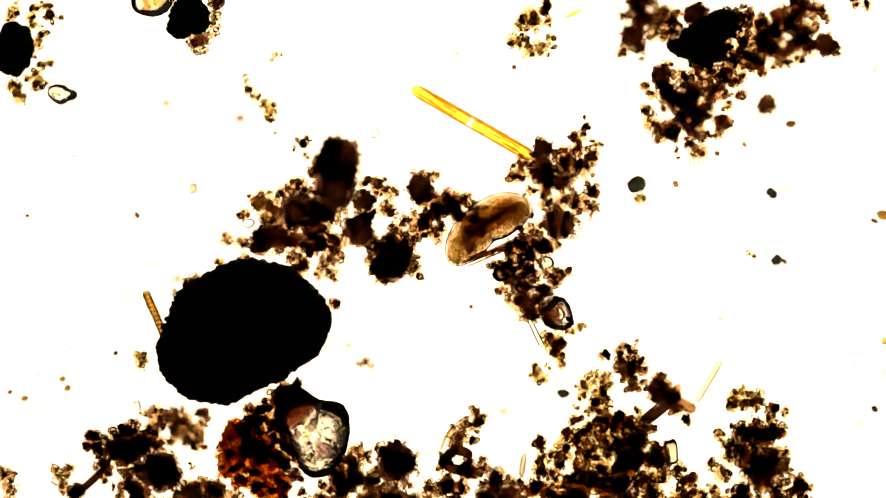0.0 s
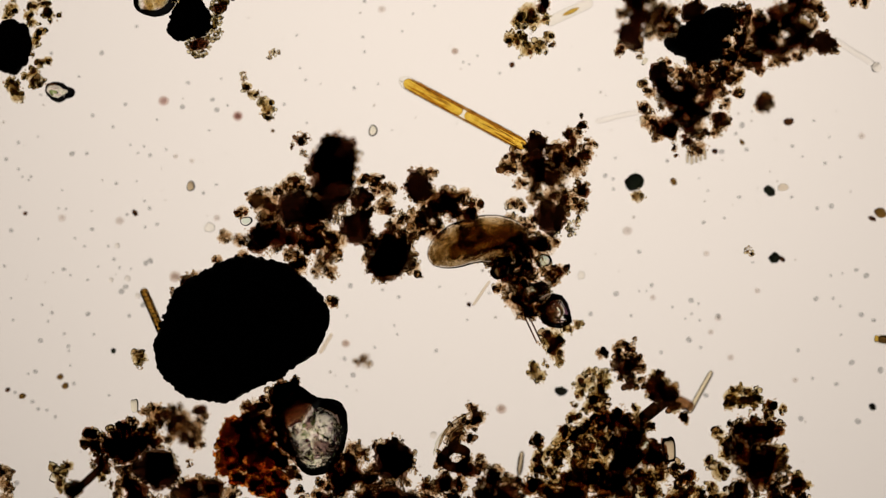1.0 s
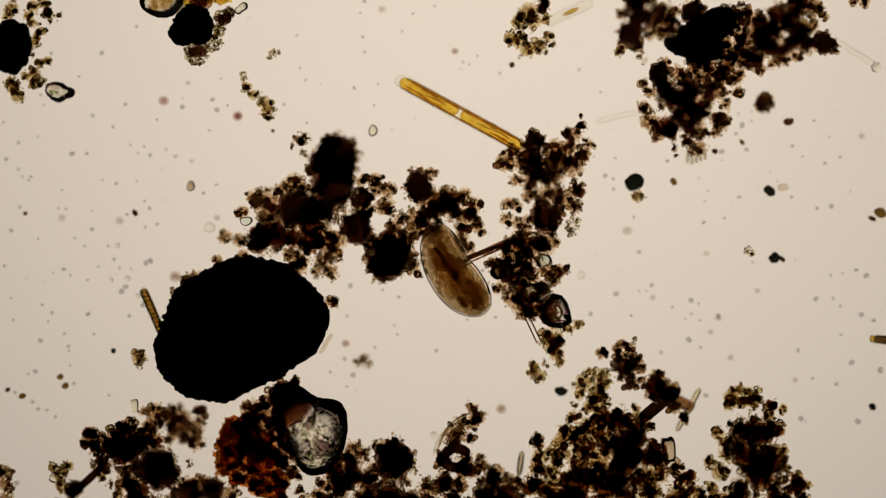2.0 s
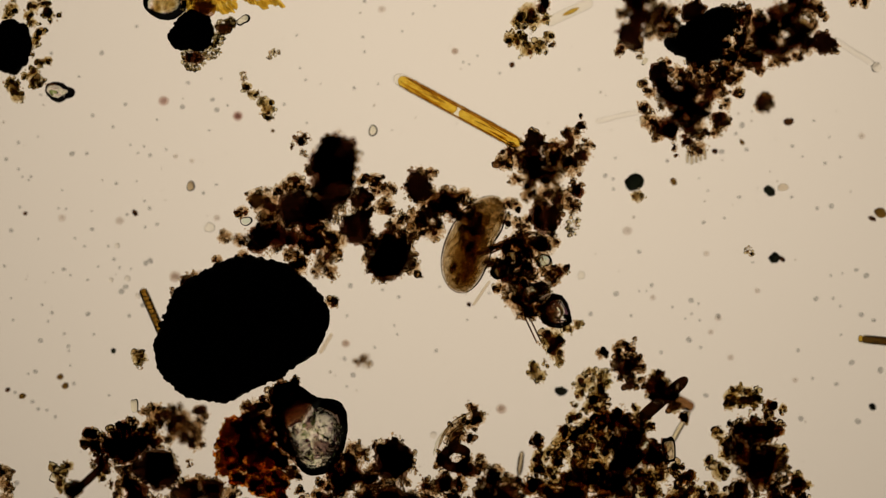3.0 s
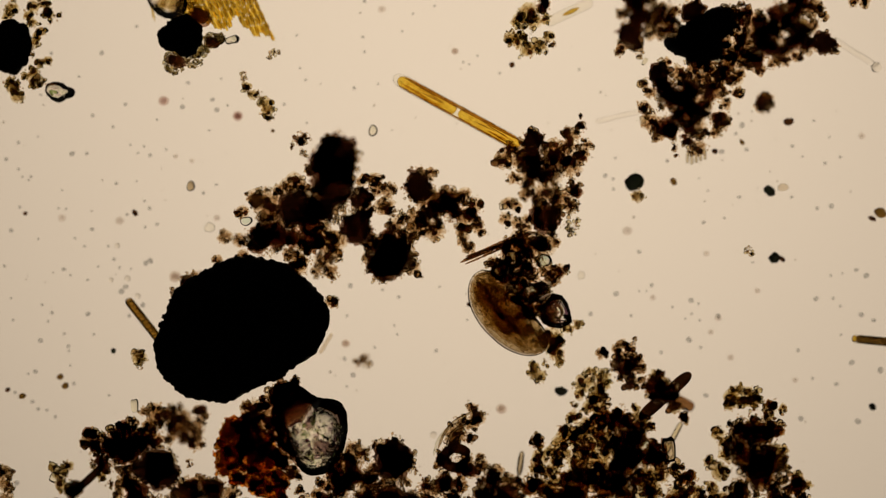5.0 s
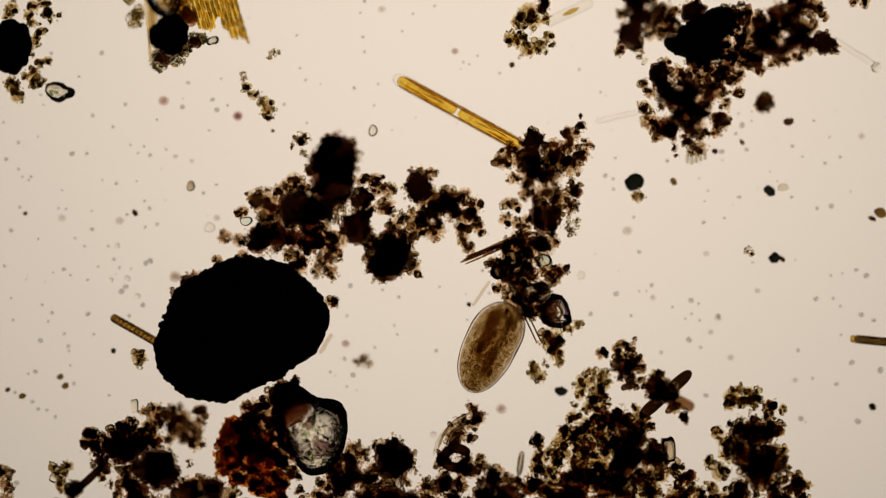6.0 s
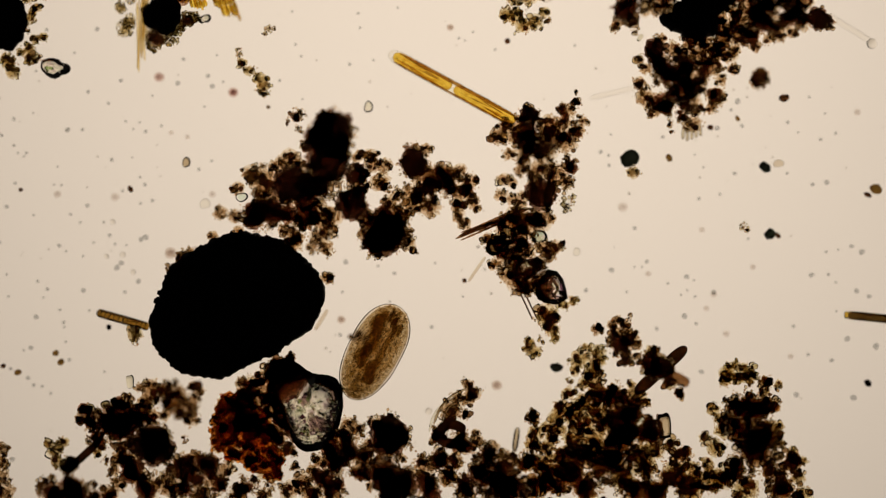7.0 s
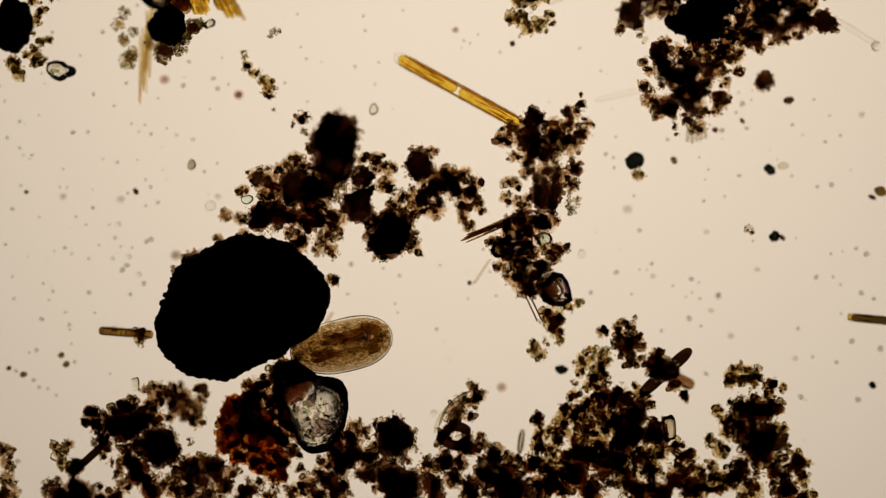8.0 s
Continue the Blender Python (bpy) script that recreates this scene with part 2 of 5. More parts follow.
def film_mesh(r, seed, mat):
    """A thin cloud of slime: uneven skins within one another."""
    v, f = BALLS[2]
    off = Vector((seed * 5.3, seed * 2.1, seed * 1.1))
    verts, faces = [], []
    for k, scale in enumerate((1.0, 0.8, 0.58)):
        q = np.array([scale * (1 + 0.5 * noise.noise(Vector(p) * 1.7 + off) + 0.3 * noise.noise(Vector(p) * 4.1 + off)) for p in v])
        p = v * q[:, None] * np.array([r, r, r * 0.3])
        p[:, 2] += r * 0.3 - (p[:, 2] + r * 0.3).min() * (k == 0)
        faces.append(f + len(v) * k)
        verts.append(p)
    return mesh_of("film", np.concatenate(verts) * UM, np.concatenate(faces), mat)


def radius(harm, a):
    """The radius of an outline at the angles a: its mean and the waves round it."""
    r = np.full_like(a, harm[0])
    for i, (c, s) in enumerate(harm[1:], 1):
        r = r + c * np.cos(i * a) + s * np.sin(i * a)
    return r


def outline_mesh(name, harm, profile, mat, n=96, jag=0.0, seed=0, smooth=True):
    """A body with the given outline from above; profile: rows of height and scale, from the bottom up, in micrometres."""
    a = np.linspace(0, 2 * np.pi, n, endpoint=False)
    r = radius(harm, a)
    (h0, s0), (h1, s1) = profile[0], profile[-1]
    if smooth:
        profile = [(h0, s0 * k) for k in (0.3, 0.6, 0.85, 0.96)] + list(profile) + [(h1, s1 * k) for k in (0.96, 0.85, 0.6, 0.3)]
    verts, faces = [], []
    for h, s in profile:
        j = np.array([jag * (noise.noise(Vector((np.cos(t) * 3.2, np.sin(t) * 3.2, h * 0.02 + seed)))
                             + 0.5 * noise.noise(Vector((np.cos(t) * 11, np.sin(t) * 11, h * 0.05 + seed)))
                             + 0.45 * noise.noise(Vector((np.cos(t) * 23, np.sin(t) * 23, h * 0.05 + seed)))) for t in a])
        verts += list(np.stack([(r * s + j * (s > 0.05)) * np.cos(a), (r * s + j * (s > 0.05)) * np.sin(a), np.full(n, h)], 1))
    for k in range(len(profile) - 1):
        for i in range(n):
            p, q = k * n + i, k * n + (i + 1) % n
            faces += [(p, q, q + n), (p, q + n, p + n)]
    for k, flip in ((0, True), (len(profile) - 1, False)):
        verts.append(np.array([0, 0, profile[k][0]]))
        c = len(verts) - 1
        for i in range(n):
            p, q = k * n + i, k * n + (i + 1) % n
            faces.append((c, q, p) if flip else (c, p, q))
    return mesh_of(name, np.array(verts) * UM, np.array(faces), mat, smooth)


def rod_mesh(name, length, half, mat, ends=1.0, high=1.0, n=20, rings=28, power=6.0, jag=0.0, seed=0):
    """A rod along x, lying on z = 0. power: 2 for a spindle, high for blunt ends."""
    verts, faces = [], []
    u = np.concatenate([[-1.0], -1 + 0.1 * np.linspace(0.08, 1, 6) ** 2, np.linspace(-0.86, 0.86, rings), 1 - 0.1 * np.linspace(1, 0.08, 6) ** 2, [1.0]])
    a = np.linspace(0, 2 * np.pi, n, endpoint=False)
    for t in u:
        s = max(1e-3, 1 - abs(t) ** power) ** (0.5 if power > 3 else 0.8) * half * (1 + jag * noise.noise(Vector((t * 9, seed, 0))))
        verts += list(np.stack([np.full(n, t * length / 2), s * np.cos(a), s * high * np.sin(a) + half * high], 1))
    for k in range(len(u) - 1):
        for i in range(n):
            p, q = k * n + i, k * n + (i + 1) % n
            faces += [(p, q, q + n), (p, q + n, p + n)]
    return mesh_of(name, np.array(verts) * UM, np.array(faces)[:, ::-1], mat)


def lay(x0, y0, x1, y1, z=0.0):
    """Length, pose: for a rod between two points of the field."""
    p, q = at(x0, y0, z), at(x1, y1, z)
    d = q - p
    return d.length / UM, pose(*((p + q) / 2), rz=math.degrees(math.atan2(d.y, d.x)))


# parts of the clumps that stand high over the slide: across, down, reach, height
HIGH = [(640, 641, 30, 115), (1352, 182, 30, 85), (595, 285, 62, 85), (480, 385, 70, 45), (420, 410, 40, 75), (560, 468, 36, 70), (650, 400, 40, 40), (950, 325, 60, 70), (960, 420, 40, 40), (930, 520, 50, 45), (745, 330, 30, 30),
        (690, 455, 40, 20), (325, 752, 60, 95), (1140, 30, 75, 95), (1170, 180, 60, 40), (1390, 60, 80, 80), (1215, 190, 50, 70), (280, 825, 40, 30), (140, 900, 70, 80), (720, 900, 60, 50), (900, 890, 60, 60),
        (1120, 800, 60, 55), (1090, 890, 90, 40), (1345, 820, 60, 60), (640, 820, 40, 50), (350, 890, 50, 50), (1110, 655, 30, 40), (1175, 690, 50, 55)]


def lift(x, y):
    """How high over the slide a clump's lobe hangs, in micrometres."""
    return max(h * max(0.0, 1 - (math.hypot(x - a, y - b) / r) ** 2) for a, b, r, h in HIGH)


# grains that many clumps share
SHARED = [lump_mesh("grain", 1.0, 0.8, 0.7, s, GRAIN, 0.4, 0.1, 3) for s in range(6)]


def floc(name, label, lobes, seed, mat=HUMUS, lump=DARK, fine_mat=FINES, category="detritus", size=2.05, dense=0.85, grains=0.5, high=0.55, origin=None, fine=1.1):
    """A clump of detritus: lobes of (across, down, radius, darkness), filled with granules round dark lumps."""
    rng = np.random.default_rng(seed)
    lobes = np.array(lobes, float)
    base = np.array(origin or (lobes[:, 0].mean(), lobes[:, 1].mean()))
    top = thing(name, at(*base), label, category)
    here = np.array(top.location) / UM
    spots, sizes, fines = [], [], []
    for i, (x, y, r, d) in enumerate(lobes):
        up = 34 + lift(x, y)
        n = int((1.05 + 1.15 * min(d, 1.0)) * dense * (0.8 if 1.0 < d < 1.15 else 1.0) * (r / size) ** 2)
        k = max(3, int(r / 2.6))
        rho, ang = r * np.sqrt(rng.uniform(0, 1.12, k)), rng.uniform(0, 2 * np.pi, k)
        pick = rng.integers(0, k, n)
        px = x + rho[pick] * np.cos(ang[pick]) + rng.normal(0, 0.10 * r + 1.3, n)
        py = y + rho[pick] * np.sin(ang[pick]) + rng.normal(0, 0.10 * r + 1.3, n)
        dist = np.hypot(px - x, py - y) / r
        s = size * rng.lognormal(0, 0.38, n)
        z = up * rng.uniform(0.85, 1.05, n) + s + rng.uniform(0, 1, n) * high * r * 1.5 * np.sqrt(np.clip(1 - (dist / 1.3) ** 2, 0.02, 1))
        k2 = (EYE / UM - z) / (EYE / UM)
        spots.append(np.stack([(px - MID[0]) * k2 - here[0], (MID[1] - py) * k2 - here[1], z], 1))
        sizes.append(s)
        n = int(fine * (0.5 + 0.6 * min(d, 1.0)) * (r / 1.75) ** 2)
        rho, ang = r * 1.04 * rng.uniform(0, 1, n) ** 0.6, rng.uniform(0, 2 * np.pi, n)
        rho = rho * (1 + 0.22 * np.sin(3 * ang + i) + 0.16 * np.sin(7 * ang + 2 * i))
        z = up * 1.08 * rng.uniform(0, 1, n) ** 0.45 + 2 + rng.uniform(0, 1, n) * high * r
        k2 = (EYE / UM - z) / (EYE / UM)
        fines.append(np.stack([(x + rho * np.cos(ang) - MID[0]) * k2 - here[0], (MID[1] - y - rho * np.sin(ang)) * k2 - here[1], z], 1))
        lumps = [(rng.uniform(-0.5, 0.5), rng.uniform(-0.5, 0.5), rng.uniform(0.4, 0.6) if d >= 0.8 else rng.uniform(0.26, 0.4)) for _ in range(int(d * 3.5) if d >= 0.8 else int(d * 3.4))]
        if d >= 1.0:
            lumps = [(0, 0, 0.96)] + [(0.05, 0.05, 0.62)] * int(d > 1.15) if d > 1.0 else lumps + [(0, 0, 0.7)]
        for j, (a, b, f) in enumerate(lumps):
            q = at(x + a * r, y + b * r, 2 + up) - top.location
            me = soft_lump_mesh("dark_lump", r * f * rng.uniform(0.9, 1.1), r * f * rng.uniform(0.9, 1.1), r * f * high * 1.3, seed * 13 + i * 3 + j, COALY if d > 1.0 and lump == DARK else lump, 0.5 if d <= 1.0 else 0.38, 0.3 if d <= 1.0 else 0.24, 4 if d > 1.0 else 3)
            part("dark_lump", me, top, m=pose(*q))
        q = at(x, y, 1 + up) - top.location
        if r >= 8 and 0.25 <= d <= 0.85:
            part("film", film_mesh(r, seed * 17 + i, OLIVE_FILM if mat == PALE or lump == EARTH else FILM), top, "thin slime between the granules", pose(*q))
        for _ in range(int(grains * r * d / 4)):
            a, b = rng.uniform(0, 2 * np.pi), r * math.sqrt(rng.uniform(0.1, 1.25))
            q = at(x + b * math.cos(a), y + b * math.sin(a), up + rng.uniform(4, 5 + 0.5 * r)) - top.location
            w = rng.uniform(3.5, 8)
            ob = part("grain", SHARED[rng.integers(0, 6)], top, m=pose(*q, rz=rng.uniform(0, 360)) @ Matrix.Scale(w, 4))
    fines = np.concatenate(fines)
    v, f = crumbs(fines, 1.75 * rng.lognormal(0, 0.25, len(fines)), rng, 0, 0.05)
    part("fine_matrix", mesh_of("fine_matrix", v, f, fine_mat), top, "fine brown crumbs", kind="stuff")
    spots, sizes = np.concatenate(spots), np.concatenate(sizes)
    soup = [crumbs(spots[sizes > 4.6], sizes[sizes > 4.6], rng, 2), crumbs(spots[sizes <= 4.6], sizes[sizes <= 4.6], rng, 1, 0.1)]
    verts = np.concatenate([soup[0][0], soup[1][0]])
    faces = np.concatenate([soup[0][1], soup[1][1] + len(soup[0][0])])
    part("granule_matrix", mesh_of("granule_matrix", verts, faces, mat), top, kind="stuff")
    return top


# ---- the setting ----
def slab(name, mat, half_x, half_y, z0, z1, cut=0.02):
    bm = bmesh.new()
    bmesh.ops.create_cube(bm, size=1.0, matrix=Matrix.Translation((0, 0, (z0 + z1) / 2)) @ Matrix.Diagonal((2 * half_x, 2 * half_y, z1 - z0, 1)))
    bmesh.ops.bevel(bm, geom=bm.edges[:], offset=cut, segments=2, affect="EDGES")
    me = bpy.data.meshes.new(name)
    bm.to_mesh(me)
    bm.free()
    me.materials.append(mat)
    return new(name, me)


tagged(slab("ground", GLASS, 3.2, 2.2, -0.10, 0.0), "clear glass microscope slide under the water drop", "slide", kind="structure")

plate_mesh = outline_mesh("backdrop", [2600.0], [(0, 1.0), (30, 1.0)], FROST, 128)
plate = new("backdrop", plate_mesh)
plate.location = (0, 0, -4.0)
tagged(plate, "frosted glass plate lit from below by the lamp", "lamp plate", kind="structure")

# ---- the large black grain and its neighbours ----
big = thing("mineral_grain", at(428.5, 583.5), "large opaque black mineral grain with a rough edge", "grain")
big_body = part("grain_body", outline_mesh("grain_body", [135.2, (-2.8, 3.9), (13.5, 16.3), (5.2, -2.1), (0.1, 0.2), (1.5, 0.2), (-0.2, 0.7), (1.3, -0.9)],
     [(0, 0.55), (5, 0.7), (20, 0.88), (40, 0.97), (56, 1.0), (78, 0.96), (104, 0.8), (120, 0.55), (126, 0.2)], BLACK, 360, 7.0, 3), big)

for k in range(30):
    a = radians(random.uniform(5, 215))
    r = float(radius([135.2, (-2.8, 3.9), (13.5, 16.3), (5.2, -2.1), (0.1, 0.2), (1.5, 0.2)], np.array([a]))[0]) - random.uniform(3, 9)
    w = random.uniform(3.5, 9)
    part("edge_chip", lump_mesh("edge_chip", w, w * 0.8, w * 0.8, 200 + k, BLACK, 0.5, 0.2, 2), big_body, m=pose(r * math.cos(a) * UM, r * math.sin(a) * UM, 52 * UM))

pear = thing("quartz_grain", at(558, 768), "clear pear-shaped quartz grain with a thick dark rim", "crystal")
pear_body = part("crystal_body", outline_mesh("crystal_body", [67.0, (-0.6, 10.3), (-10.3, -9.1), (5.7, 6.6), (-4.9, 2.8), (-0.7, -4.3), (1.9, 1.0)],
                 [(0, 0.36), (5, 0.52), (14, 0.64), (32, 0.84), (54, 1.0), (76, 0.84), (94, 0.64), (103, 0.52), (108, 0.36)], PEAR, 96, 2.0, 5), pear)
for k in range(190):
    a, b, w = random.uniform(0, 6.28), 43 * math.sqrt(random.uniform(0, 1)), random.uniform(1.5, 4.5)
    part("inclusion", lump_mesh("inclusion", w, w * 0.8, w * 0.6, 300 + k, (SILICA, MOSS, RIMMED, SILICA, MAUVE, RIMMED)[k % 6], 0.5, 0.2, 2), pear_body, "mottled inclusion", pose((b * math.cos(a) + 3) * UM, (b * math.sin(a) * 0.95 - 6) * UM, random.uniform(20, 80) * UM, rz=k * 40))
for k in range(70):
    a, b, w = random.uniform(0, 6.28), 36 * math.sqrt(random.uniform(0, 1)), random.uniform(1.0, 2.6)
    part("inclusion", lump_mesh("inclusion", w * 1.4, w * 0.8, w, 900 + k, (HULL, MAUVE, GRAIN, BARK, MOSS)[k % 5], 0.5, 0.2, 1), pear_body, "small dark inclusion",
         pose((b * math.cos(a) * 0.8 + 6) * UM, (b * math.sin(a) - 2) * UM, random.uniform(30, 85) * UM, rz=random.uniform(0, 360)))
for k, (x, y, w) in enumerate(((566, 786, 12), (548, 752, 10), (590, 742, 11), (572, 730, 9), (545, 800, 9), (590, 790, 8))):
    part("smoky_cloud", soft_lump_mesh("smoky_cloud", w, w * 0.8, w * 0.5, 340 + k, CLOUD, 0.5, 0.2), pear_body, "smoky mauve cloud", pose(*(at(x, y, 40) - pear.location)))
part("dark_crust", soft_lump_mesh("dark_crust", 14, 38, 18, 43, DARK, 0.4, 0.2), pear, "brown lump along one side", pose(*(at(505, 758, 40) - pear.location), rz=20))
# the rim's shade, put in as dark brown lumps round the edge
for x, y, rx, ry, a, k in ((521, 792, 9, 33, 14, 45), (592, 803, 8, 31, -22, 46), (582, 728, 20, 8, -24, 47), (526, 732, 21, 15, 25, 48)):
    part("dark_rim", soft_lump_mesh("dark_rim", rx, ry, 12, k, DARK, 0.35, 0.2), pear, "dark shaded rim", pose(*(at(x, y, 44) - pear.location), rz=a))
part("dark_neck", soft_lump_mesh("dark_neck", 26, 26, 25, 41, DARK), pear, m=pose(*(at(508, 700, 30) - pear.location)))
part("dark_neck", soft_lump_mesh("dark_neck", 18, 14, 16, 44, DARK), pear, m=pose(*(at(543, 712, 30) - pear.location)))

quartz = thing("quartz_grain", at(981, 550), "clear angular quartz grain with a dark rim", "crystal")
quartz_body = part("crystal_body", outline_mesh("crystal_body", [30.9, (0.4, -1.9), (-1.0, -2.3), (-1.4, -1.9), (-0.7, -0.6), (-0.8, 0.3)],
                   [(0, 0.34), (14, 0.64), (34, 1.0), (52, 0.66), (66, 0.30)], QUARTZ, 11, 1.5, 9, False), quartz)
# shade of the facets turned from the light, put in as dark lumps
for k, (x, y, w) in enumerate(((-15, 2, 20), (-8, 16, 15), (-8, -15, 14), (17, -18, 8), (16, 12, 7))):
    part("dark_inclusion", soft_lump_mesh("dark_inclusion", w, w * 0.8, w * 0.5, 240 + k, DARK, 0.4, 0.15, 3), quartz_body, "dark shade of a facet", pose(x * UM, y * UM, 0.028))
# glints in the bright window, put in as small tinted lumps
for k, (x, y, w, a, mat) in enumerate(((4, 6, 9, 70, RIMMED), (12, -2, 8, 110, MAUVE), (-2, -6, 7, 40, MOSS), (8, -14, 10, -20, RIMMED), (-4, 12, 6, 60, MOSS))):
    part("bright_facet", lump_mesh("bright_facet", w, w * 0.4, w * 0.4, 250 + k, mat, 0.4, 0.1, 2), quartz_body, "coloured glint of a facet", pose(x * UM, y * UM, 0.03, rz=a))

tri = thing("quartz_grain", at(106, 165), "small clear three-cornered quartz chip", "crystal")
tri_body = part("crystal_body", outline_mesh("crystal_body", [20.8, (0.0, 1.4), (3.7, -1.5), (1.8, 1.1), (1.5, -0.4), (0.9, 0.1), (0.4, -0.1)],
                [(0, 0.42), (6, 0.66), (14, 0.9), (21, 1.0), (28, 0.9), (36, 0.66), (42, 0.42)], PEAR, 48, 1.4, 11), tri)
part("inclusion", lump_mesh("inclusion", 6, 3, 3, 66, MOSS, 0.4, 0.1, 2), tri_body, "greenish inclusion", pose(-0.006, 0.001, 0.02, rz=-20))
part("dark_edge", soft_lump_mesh("dark_edge", 14, 4.5, 5, 67, DARK, 0.3, 0.1, 3), tri_body, "dark upper edge", pose(-0.008, 0.0125, 0.016, rz=-4))

boat = thing("mineral_grain", at(1236, 63.5), "smooth opaque black mineral grain between brown clumps", "grain")
part("grain_body", outline_mesh("grain_body", [51.2, (5.7, -4.3), (5.5, 10.0), (-5.8, 2.4), (-1.0, 4.9), (-3.6, 0.3), (-0.6, 1.1)],
     [(0, 0.4), (12, 0.85), (32, 1.0), (56, 0.85), (70, 0.4)], BLACK, 160, 4.5, 13), boat)

corner = thing("mineral_grain", at(25, 85), "opaque black mineral grain among pale crumbs", "grain")
part("grain_body", lump_mesh("grain_body", 33, 47, 30, 17, BLACK, 0.2, 0.08, 4), corner)

# ---- the clumps of detritus ----
CLUMP = "brown clump of granular detritus with dark lumps"
LOOSE = "loose pale clump of fine granules"
DEEP = "dense dark-brown clump of detritus"
floc("detritus_clump", DEEP, [(597, 275, 34, 1.1), (585, 257, 16, 1.1), (572, 287, 22, 1.1), (550, 300, 11, 0.8), (590, 325, 38, 1.1), (605, 300, 25, 1.0), (570, 365, 34, 1.0), (520, 368, 29, 1.1), (535, 410, 34, 0.95),
     (490, 410, 30, 0.95), (465, 425, 27, 0.9), (520, 325, 18, 0.6), (500, 335, 14, 0.5), (540, 337, 14, 0.7), (575, 420, 22, 0.8), (430, 375, 12, 0.3), (470, 360, 26, 0.45), (450, 350, 14, 0.3), (478, 385, 18, 0.5)], 1)
floc("detritus_clump", CLUMP, [(398, 420, 13, 0.25), (425, 425, 12, 0.4), (640, 352, 20, 1.1), (632, 405, 26, 1.1), (645, 380, 14, 0.9), (665, 318, 13, 0.75), (668, 335, 12, 0.7), (640, 320, 10, 0.4), (612, 365, 12, 0.15),
     (600, 425, 18, 0.5), (590, 445, 16, 0.5), (575, 460, 16, 0.35), (585, 480, 14, 0.5), (560, 480, 10, 0.25), (530, 465, 18, 0.6), (510, 450, 12, 0.4), (545, 440, 12, 0.6), (690, 335, 14, 0.4), (680, 365, 18, 0.4), (700, 400, 16, 0.45), (697, 380, 14, 0.2)], 2)
floc("detritus_clump", CLUMP, [(738, 330, 25, 1.1), (745, 305, 10, 0.4), (725, 300, 6, 0.2), (762, 307, 11, 0.3), (755, 350, 20, 0.6), (760, 380, 26, 0.9), (735, 390, 20, 0.7), (785, 355, 20, 0.85), (805, 370, 22, 0.9), (825, 385, 18, 0.8),
     (845, 400, 12, 0.7), (820, 345, 14, 0.3), (840, 365, 14, 0.35), (800, 345, 12, 0.35), (770, 410, 18, 0.4), (745, 405, 14, 0.4), (820, 410, 14, 0.35), (818, 427, 10, 0.4), (830, 438, 13, 0.3), (852, 412, 8, 0.5)], 33)
floc("detritus_clump", "round black clump with a granular fringe", [(690, 455, 37, 1.2), (700, 430, 24, 0.85), (660, 430, 18, 0.7), (675, 470, 26, 1.0), (720, 455, 16, 0.6), (730, 475, 14, 0.45), (742, 486, 7, 0.4), (720, 420, 16, 0.6), (652, 457, 12, 0.5)], 34)
floc_b = floc("detritus_clump", "dense brown clump of granules at the end of a golden rod", [(890, 282, 17, 0.75), (905, 268, 14, 0.6), (920, 285, 16, 0.7), (945, 248, 17, 1.1), (935, 265, 18, 0.8), (950, 285, 24, 0.9), (980, 265, 18, 0.6),
     (985, 285, 20, 0.8), (1010, 240, 15, 0.8), (1005, 262, 16, 0.7), (1028, 225, 9, 0.9), (1027, 206, 5, 0.5), (1040, 258, 10, 0.5), (1030, 275, 14, 0.8), (1010, 295, 20, 0.85), (940, 305, 20, 0.8), (970, 310, 22, 0.7), (910, 315, 12, 0.3),
     (935, 325, 12, 0.3), (1015, 335, 16, 0.9), (990, 350, 20, 0.7), (960, 345, 18, 0.5), (930, 342, 12, 0.4), (1010, 365, 12, 0.7)], 3, origin=(1020, 190))
floc_low = floc("detritus_clump", "open clump of clear granules with a dark lump", [(900, 360, 12, 0.5), (895, 388, 12, 0.5), (915, 395, 12, 0.4), (915, 365, 10, 0.35), (935, 390, 10, 0.6), (965, 386, 25, 1.1), (985, 376, 12, 0.7), (955, 365, 14, 0.4), (930, 405, 10, 0.3)],
                35, BRIGHT, size=2.5, dense=0.75, fine=0.35, origin=(950, 385))
floc("detritus_clump", "dark clump of glassy beads and granules", [(880, 470, 15, 0.5), (925, 430, 22, 0.7), (905, 445, 20, 0.7), (965, 430, 20, 0.85), (945, 440, 22, 0.8), (985, 430, 8, 0.4), (900, 482, 22, 0.7), (930, 470, 20, 0.9), (965, 477, 15, 0.3),
     (990, 480, 14, 0.6), (975, 492, 13, 0.35), (945, 490, 10, 0.3), (920, 505, 24, 0.75), (950, 515, 22, 0.9), (885, 510, 12, 0.4), (905, 530, 14, 0.55), (930, 540, 22, 0.8), (945, 550, 14, 0.7), (870, 465, 10, 0.3), (982, 500, 8, 0.3)], 4)
floc("detritus_clump", LOOSE, [(975, 600, 20, 0.8), (985, 625, 14, 0.6), (990, 640, 9, 0.5), (945, 650, 10, 0.35), (955, 665, 12, 0.25), (940, 660, 8, 0.3), (965, 645, 7, 0.2), (1005, 582, 9, 0.4), (1022, 575, 9, 0.35)], 5, PALE)
